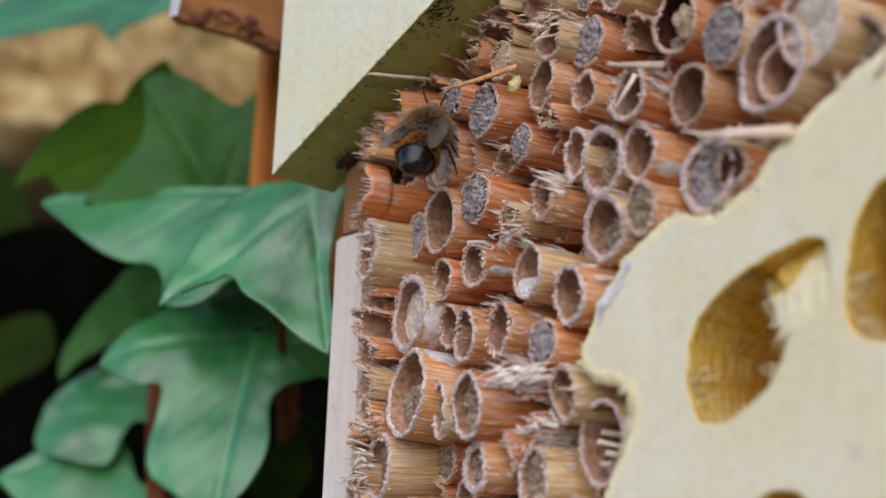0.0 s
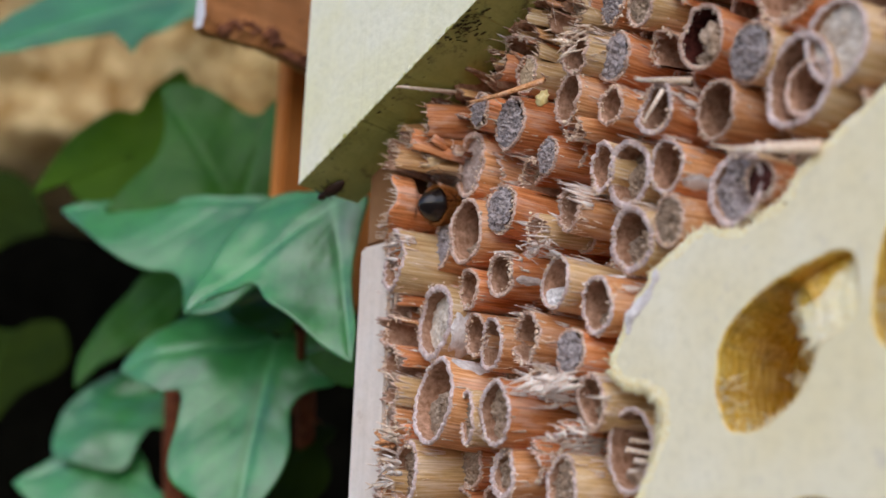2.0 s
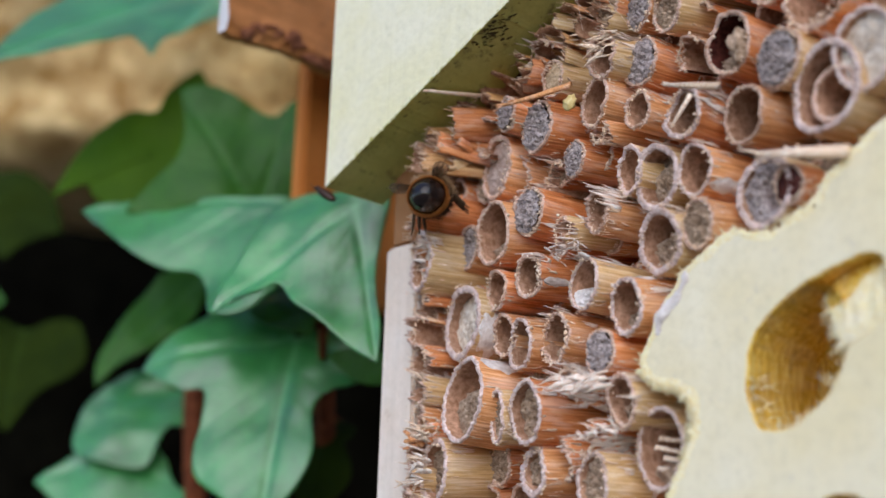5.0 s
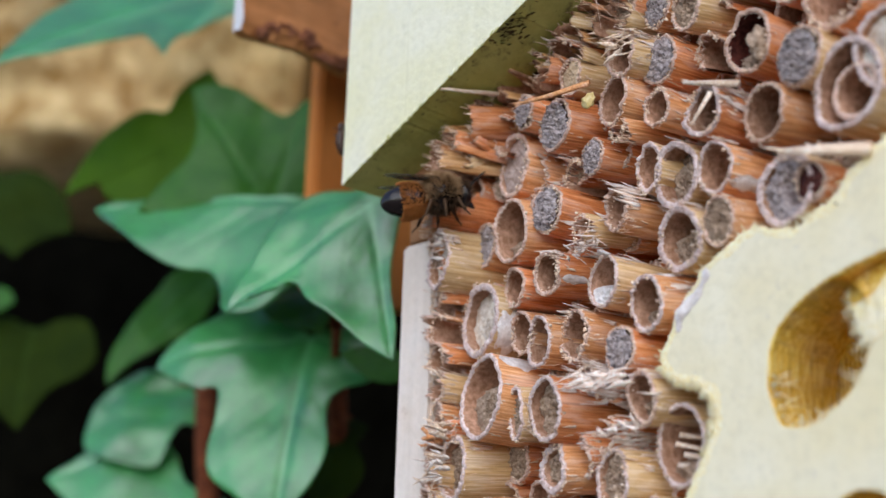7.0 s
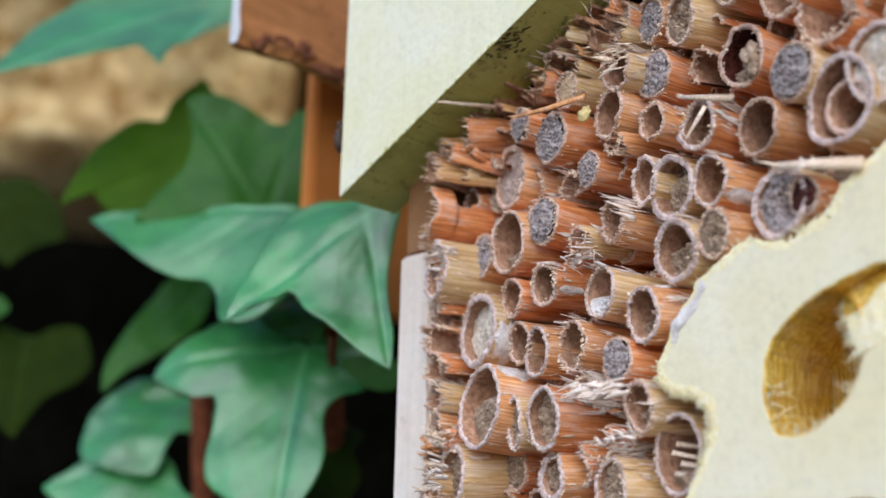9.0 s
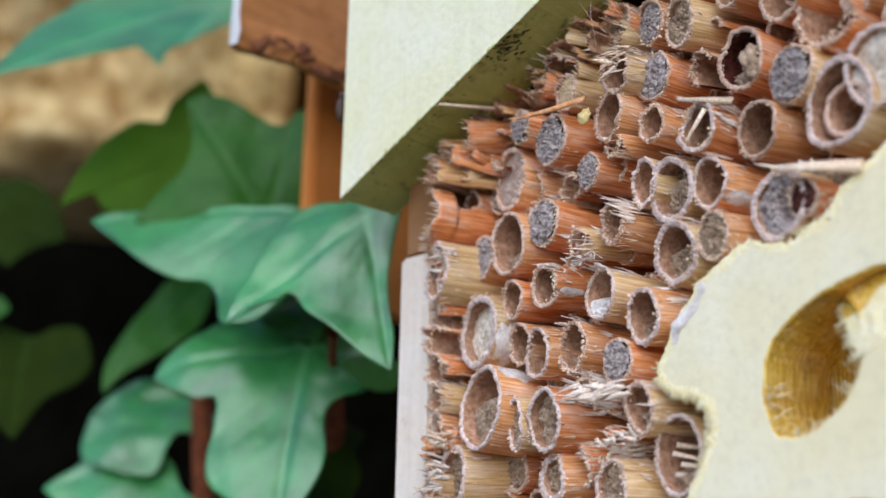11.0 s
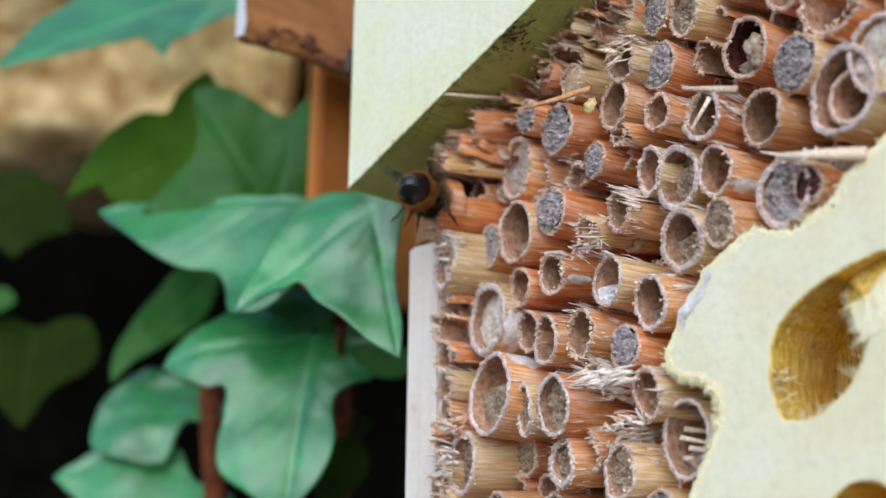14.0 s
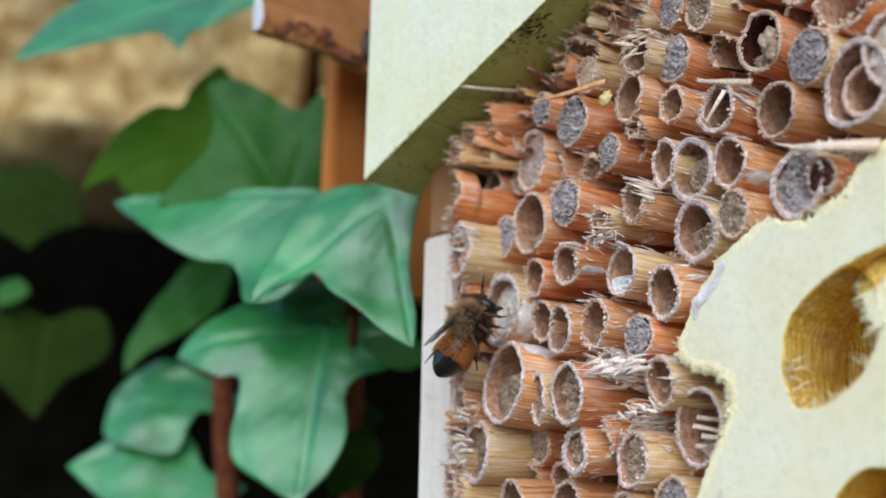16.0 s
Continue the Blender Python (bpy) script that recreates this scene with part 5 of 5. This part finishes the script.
def ball(b, centre, size, mat=0, seg=28, taper=0.0, rings=0.0):
    """A rounded body section, long along x, drawn to a point behind where taper is given."""
    rows = []
    for j in range(1, seg):
        a = math.pi * j / seg
        x = math.cos(a)
        k = math.sin(a) * (1 + taper * x) * (1 + rings * math.sin(x * 16))
        rows.append([Vector((centre[0] + x * size[0], centre[1] + k * size[1] * math.cos(t), centre[2] + k * size[2] * math.sin(t))) * MM for t in [i / seg * math.tau for i in range(seg)]])
    made = loft(b, rows, mat, True, (True, True))
    bmesh.ops.recalc_face_normals(b, faces=b.faces)
    return made


def coat(b, centre, size, count, long, r, keep, lean=(-0.4, 0, 0), mat=0):
    """Hairs standing on an ellipsoid wherever keep(direction) holds."""
    done = 0
    while done < count:
        d = Vector((rnd(-1, 1), rnd(-1, 1), rnd(-1, 1)))
        if not 0.1 < d.length < 1:
            continue
        d.normalize()
        if not keep(d):
            continue
        root = Vector((centre[0] + d.x * size[0], centre[1] + d.y * size[1], centre[2] + d.z * size[2]))
        tip = root + (d + Vector(lean) + Vector((rnd(-1, 1), rnd(-1, 1), rnd(-1, 1))) * 0.35).normalized() * long * rnd(0.6, 1.2)
        sliver(b, root * MM, tip * MM, r * MM, mat, 0.2)
        done += 1


b = bmesh.new()
ball(b, (1.9, 0, 0.2), (2.4, 2.35, 2.3))
thorax = part("thorax", b, SHELL, bee)
b = bmesh.new()
coat(b, (1.9, 0, 0.2), (2.4, 2.35, 2.3), 1900, 1.15, 0.045, lambda d: d.z > -0.3)
part("thorax_hair", b, HAIR_PALE, thorax, "pale brown thorax hair")
b = bmesh.new()
coat(b, (1.9, 0, 0.2), (2.4, 2.35, 2.3), 700, 0.9, 0.045, lambda d: d.z < 0.1)
part("underside_hair", b, HAIR_DARK, thorax)
b = bmesh.new()
ball(b, (4.9, 0, -0.4), (1.15, 1.75, 1.6))
head = part("head", b, SHELL, bee, "black head")
for s in (-1, 1):
    b = bmesh.new()
    ball(b, (5.0, s * 1.35, -0.2), (0.6, 0.45, 1.0), seg=16)
    part("eye", b, SHELL, head)
    b = bmesh.new()
    sliver(b, Vector((5.7, s * 0.4, 0.1)) * MM, Vector((6.4, s * 0.9, 1.3)) * MM, 0.11 * MM, 0, 0.9)
    sliver(b, Vector((6.4, s * 0.9, 1.3)) * MM, Vector((8.0, s * 1.7, 2.2)) * MM, 0.12 * MM, 0, 0.8)
    part("antenna", b, SHELL, head)
    b = bmesh.new()
    sliver(b, Vector((5.6, s * 0.5, -1.6)) * MM, Vector((6.1, s * 0.1, -2.2)) * MM, 0.25 * MM, 0, 0.4)
    part("mandible", b, SHELL, head)
b = bmesh.new()
coat(b, (4.9, 0, -0.4), (1.15, 1.75, 1.6), 200, 0.7, 0.03, lambda d: d.z > 0.1, (0.3, 0, 0.2))
part("head_hair", b, HAIR_DARK, head)
b = bmesh.new()
ball(b, (-2.8, 0, -0.1), (3.4, 2.4, 2.25), 0, 40, 0.12, 0.012)
abdomen = part("abdomen", b, SHELL, bee, "glossy black abdomen")
b = bmesh.new()
coat(b, (-2.8, 0, -0.12), (3.4, 2.4, 2.25), 1700, 0.6, 0.045, lambda d: d.z < -0.45 and d.x > -0.15, (-0.9, 0, 0.0))
part("pollen_brush", b, HAIR_ORANGE, abdomen, "bright orange belly brush")
b = bmesh.new()
coat(b, (-2.8, 0, -0.1), (3.4, 2.4, 2.25), 2600, 0.55, 0.045, lambda d: d.x > -0.2, (-1.2, 0, 0))
part("orange_fringe", b, HAIR_ORANGE, abdomen, "short orange-brown hair round the front of the abdomen")
for s in (-1, 1):
    for x, reach, back in ((3.2, 3.0, 1.2), (2.0, 3.4, -0.4), (0.9, 3.9, -2.2)):
        b = bmesh.new()
        hip, knee, ankle, toe = (x, s * 1.2, -1.4), (x + back * 0.4, s * (reach * 0.75), -1.1), (x + back * 0.9, s * reach * 0.95, -2.9), (x + back * 1.3, s * reach * 1.05, -3.6)
        for p, q, r in ((hip, knee, 0.24), (knee, ankle, 0.24), (ankle, toe, 0.11)):
            sliver(b, Vector(p) * MM, Vector(q) * MM, r * MM, 0, 0.75)
        for k in range(22):
            c = Vector(knee).lerp(Vector(ankle), rnd(0, 1))
            sliver(b, c * MM, (c + Vector((rnd(-1, 1), rnd(-1, 1), rnd(-1, 1))) * 0.4) * MM, 0.022 * MM)
        part("leg", b, HAIR_DARK, bee)


def wing(s, long, wide, name):
    """A thin veined blade, hinged at its root; it points back along -x."""
    b = bmesh.new()
    rows = []
    for j in range(17):
        f = j / 16
        w = wide * (0.22 + 0.78 * math.sin(min(1.0, f * 1.05) ** 0.8 * math.pi * 0.92)) * (1 if f < 0.97 else 0.55)
        rows.append([b.verts.new(Vector((-f * long, s * (k / 4 * w - w * 0.25), 0.06 * math.sin(k * 1.7 + f * 6))) * MM) for k in range(5)])
    for p, q in zip(rows, rows[1:]):
        for k in range(4):
            b.faces.new((p[k], p[k + 1], q[k + 1], q[k]))
    ob = part(name, b, WING, bee, "translucent smoky wing")
    veins = bmesh.new()
    for k in (0.0, 0.35, 0.75):
        sliver(veins, (0, 0, 0.00003), Vector((-long * 0.92, s * (k * wide - wide * 0.22), 0.03)) * MM, 0.06 * MM, 0, 0.5)
    part("vein", veins, SHELL, ob)
    mod = ob.modifiers.new("thickness", "SOLIDIFY")
    mod.thickness = 0.00003
    return ob


WINGS = [(wing(s, 8.2, 2.5, "fore_wing"), s, 2.2) for s in (-1, 1)] + [(wing(s, 5.8, 1.9, "hind_wing"), s, 1.2) for s in (-1, 1)]

# ---- small dark beetle on the roof ----
BUG = plain("brown_beetle_shell", (0.05, 0.022, 0.012), 0.4, 0.4)
beetle = new("beetle")
beetle.scale = (1.45, 1.3, 1.1)
tagged(beetle, "tiny dark beetle crawling along the roof board", "beetle")
b = bmesh.new()
ball(b, (-0.4, 0, 0.5), (1.4, 0.75, 0.6), 0, 20, 0.1)
part("wing_case", b, BUG, beetle)
b = bmesh.new()
ball(b, (1.1, 0, 0.45), (0.55, 0.5, 0.4), 0, 14)
part("head", b, BUG, beetle)
for s in (-1, 1):
    for x in (-0.7, 0.1, 0.8):
        b = bmesh.new()
        sliver(b, Vector((x, s * 0.4, 0.4)) * MM, Vector((x + 0.1, s * 1.2, 0.5)) * MM, 0.07 * MM)
        sliver(b, Vector((x + 0.1, s * 1.2, 0.5)) * MM, Vector((x, s * 1.5, 0.0)) * MM, 0.06 * MM)
        part("leg", b, BUG, beetle)


# ---- all that moves ----
def stand(x, y, z, ahead, up):
    f = Vector(ahead).normalized()
    u = Vector(up)
    u = (u - f * u.dot(f)).normalized()
    turn = Matrix((f, u.cross(f), u)).transposed().to_4x4()
    return Matrix.Translation((x, y, z)) @ turn


def motions():
    out = (0.3, -0.9, 0.25)
    walk(bee, [
        (0.0, stand(-0.1099, 0.0990, 1.3564, (-0.25, 0.55, 0.85), (0.45, -0.75, 0.3))),
        (0.5, stand(-0.1135, 0.0989, 1.3569, (-0.72, 0.62, 0.35), (0.3, -0.1, 0.9))),
        (1.0, stand(-0.1129, 0.0986, 1.3549, (-0.62, 0.74, 0.12), (-0.35, -0.3, 0.85))),
        (1.5, stand(-0.1143, 0.0987, 1.3524, (-0.52, 0.82, 0.12), (-0.2, -0.2, 0.95))),
        (2.0, stand(-0.1189, 0.1088, 1.3532, (0.05, 0.97, 0.2), (-0.4, -0.2, 0.9))),
        (2.5, stand(-0.1195, 0.1091, 1.3539, (0.15, 0.96, 0.2), (0.3, -0.5, 0.8))),
        (3.0, stand(-0.1197, 0.1086, 1.3539, (0.15, 0.96, 0.2), (0.3, -0.5, 0.8))),
        (3.5, stand(-0.1138, 0.0989, 1.3528, (-0.62, 0.75, 0.15), (-0.35, -0.3, 0.85))),
        (4.0, stand(-0.1167, 0.0986, 1.3525, (-0.74, 0.16, -0.5), (-0.65, -0.55, 0.3))),
        (4.2, stand(-0.1166, 0.0985, 1.3516, (-0.74, 0.22, -0.45), (-0.65, -0.55, 0.3))),
        (5.2, stand(-0.1200, 0.0985, 1.3525, (-0.5, 0.75, 0.4), (0.1, -0.6, 0.7))),
        (6.3, stand(-0.1241, 0.0991, 1.3533, (-0.1, 0.5, 0.88), (0.4, -0.8, 0.4))),
        (6.5, stand(-0.1234, 0.0990, 1.3522, (0.05, 0.45, 0.9), (0.3, -0.85, 0.4))),
        (7.0, stand(-0.1229, 0.0978, 1.3525, (0.55, 0.8, 0.2), (-0.1, -0.25, 0.95))),
        (7.3, stand(-0.1248, 0.0999, 1.3537, (0.35, 0.92, 0.1), (-0.1, -0.15, 0.98))),
        (7.5, stand(-0.1261, 0.1025, 1.3549, (0.2, 0.97, 0.05), (0, -0.1, 1))),
        (7.7, stand(-0.1263, 0.1045, 1.3552, (0.1, 1, 0), (0, 0, 1))),
        (8.0, stand(-0.1262, 0.1090, 1.3552, (0, 1, 0), (0, 0, 1))),
        (8.2, stand(-0.1240, 0.1130, 1.3550, (0, 1, 0), (0, 0, 1))),
        (8.6, stand(-0.1236, 0.1240, 1.3545, (0, 1, 0), (0, 0, 1))),
        (12.5, stand(-0.1236, 0.1240, 1.3545, (0, 1, 0), (0, 0, 1))),
        (13.0, stand(-0.1238, 0.1140, 1.3548, (0, 1, 0), (0, 0, 1))),
        (13.2, stand(-0.1262, 0.1110, 1.3552, (0, 1, 0), (0, 0, 1))),
        (13.4, stand(-0.1262, 0.1070, 1.3555, (0.05, 1, 0), (0, 0, 1))),
        (13.6, stand(-0.1270, 0.1030, 1.3559, (0.0, 0.98, 0.05), (0, 0, 1))),
        (13.8, stand(-0.1256, 0.1010, 1.3553, (0.08, 0.98, 0.12), (0, -0.2, 1))),
        (14.0, stand(-0.1247, 0.0977, 1.3537, (-0.4, 0.9, 0.0), (0.1, -0.3, 1))),
        (14.2, stand(-0.1242, 0.0986, 1.3540, (-0.25, 0.85, 0.4), (0.1, -0.4, 0.9))),
        (14.4, stand(-0.1241, 0.0986, 1.3547, (-0.5, 0.15, 0.8), (0.6, -0.75, 0.3))),
        (14.6, stand(-0.1244, 0.0984, 1.3538, (-0.67, 0.02, 0.8), (0.6, -0.7, 0.35))),
        (14.8, stand(-0.1264, 0.0987, 1.3538, (-0.6, 0.05, 0.85), (0.6, -0.7, 0.4))),
        (14.9, stand(-0.1258, 0.0863, 1.3485, (0.35, 0.6, 0.7), (-0.1, -0.7, 0.7))),
        (15.0, stand(-0.1390, 0.0812, 1.3449, (0.72, 0.68, 0.08), (-0.1, -0.2, 0.95))),
        (15.1, stand(-0.1365, 0.0838, 1.3444, (0.7, 0.66, 0.22), (-0.1, -0.2, 0.95))),
        (15.2, stand(-0.1341, 0.0878, 1.3397, (0.7, 0.66, 0.22), (-0.1, -0.2, 0.95))),
        (15.3, stand(-0.1364, 0.0849, 1.3400, (0.72, 0.66, 0.12), (-0.1, -0.2, 0.95))),
        (15.4, stand(-0.1350, 0.0862, 1.3400, (0.72, 0.66, 0.08), (-0.1, -0.2, 0.95))),
        (15.5, stand(-0.1260, 0.0899, 1.3354, (0.72, 0.68, 0.12), (-0.1, -0.2, 0.95))),
        (15.6, stand(-0.1210, 0.0887, 1.3323, (0.7, 0.68, 0.12), (-0.15, -0.25, 0.95))),
        (15.7, stand(-0.1212, 0.0975, 1.3295, (0.45, 0.5, 0.75), (-0.6, -0.55, 0.5))),
        (15.8, stand(-0.1201, 0.0975, 1.3301, (0.45, 0.5, 0.75), (-0.6, -0.55, 0.5))),
        (15.9, stand(-0.1182, 0.0975, 1.3299, (0.35, 0.42, 0.85), (-0.6, -0.6, 0.5))),
        (16.0, stand(-0.1191, 0.0978, 1.3295, (0.35, 0.42, 0.85), (-0.6, -0.6, 0.5))),
    ])
    for ob, s, x in WINGS:
        def hinge(spread, raised):
            return pose(x * MM, s * 1.3 * MM, 1.75 * MM, s * raised, 8, -s * spread)
        rows = [(0.0, hinge(12, 0)), (14.7, hinge(12, 0)), (14.8, hinge(40, 10))]
        t, k = 14.9, 0
        while t < 15.65:
            rows.append((round(t, 2), hinge(72, 30 if k % 2 else -25)))
            t, k = t + 0.1, k + 1
        walk(ob, rows + [(15.7, hinge(45, 10)), (15.8, hinge(38, 5)), (16.0, hinge(30, 0))])
    under, edge = (0.43, 0.0, -0.90), (-1.0, -0.1, 0.0)
    walk(beetle, [
        (0, stand(-0.1338, 0.105, 1.3617, (-0.9, -0.2, -0.42), under)),
        (0.5, stand(-0.1339, 0.106, 1.3617, (-0.9, -0.2, -0.42), under)),
        (1.0, stand(-0.1353, 0.105, 1.361, (-0.9, -0.2, -0.42), under)),
        (1.5, stand(-0.1373, 0.103, 1.36, (-0.9, -0.2, -0.42), under)),
        (2.0, stand(-0.14, 0.1015, 1.3588, (-0.9, -0.2, -0.42), under)),
        (3.0, stand(-0.1408, 0.1012, 1.3584, (-0.9, -0.2, -0.42), under)),
        (4.2, stand(-0.1408, 0.1008, 1.3584, (-0.9, -0.2, -0.42), under)),
        (5.2, stand(-0.1420, 0.0966, 1.3580, (-0.5, 0.0, 0.6), (-0.8, -0.1, -0.5))),
        (6.5, stand(-0.1417, 0.0967, 1.3618, (0.0, 0.1, 1.0), edge)),
        (7.0, stand(-0.1417, 0.0966, 1.3665, (0.0, -0.1, 1.0), edge)),
        (8.0, stand(-0.1417, 0.0966, 1.3688, (0.0, 0.0, 1.0), edge)),
        (9.0, stand(-0.1417, 0.0966, 1.3690, (0.0, 0.0, 1.0), edge)),
        (12.5, stand(-0.1417, 0.0966, 1.3795, (0.0, 0.0, 1.0), edge)),
        (14.5, stand(-0.1417, 0.0966, 1.3812, (0.0, 0.1, 1.0), edge)),
        (16.0, stand(-0.1417, 0.0966, 1.3830, (0.0, 0.0, 1.0), edge)),
    ])


motions()
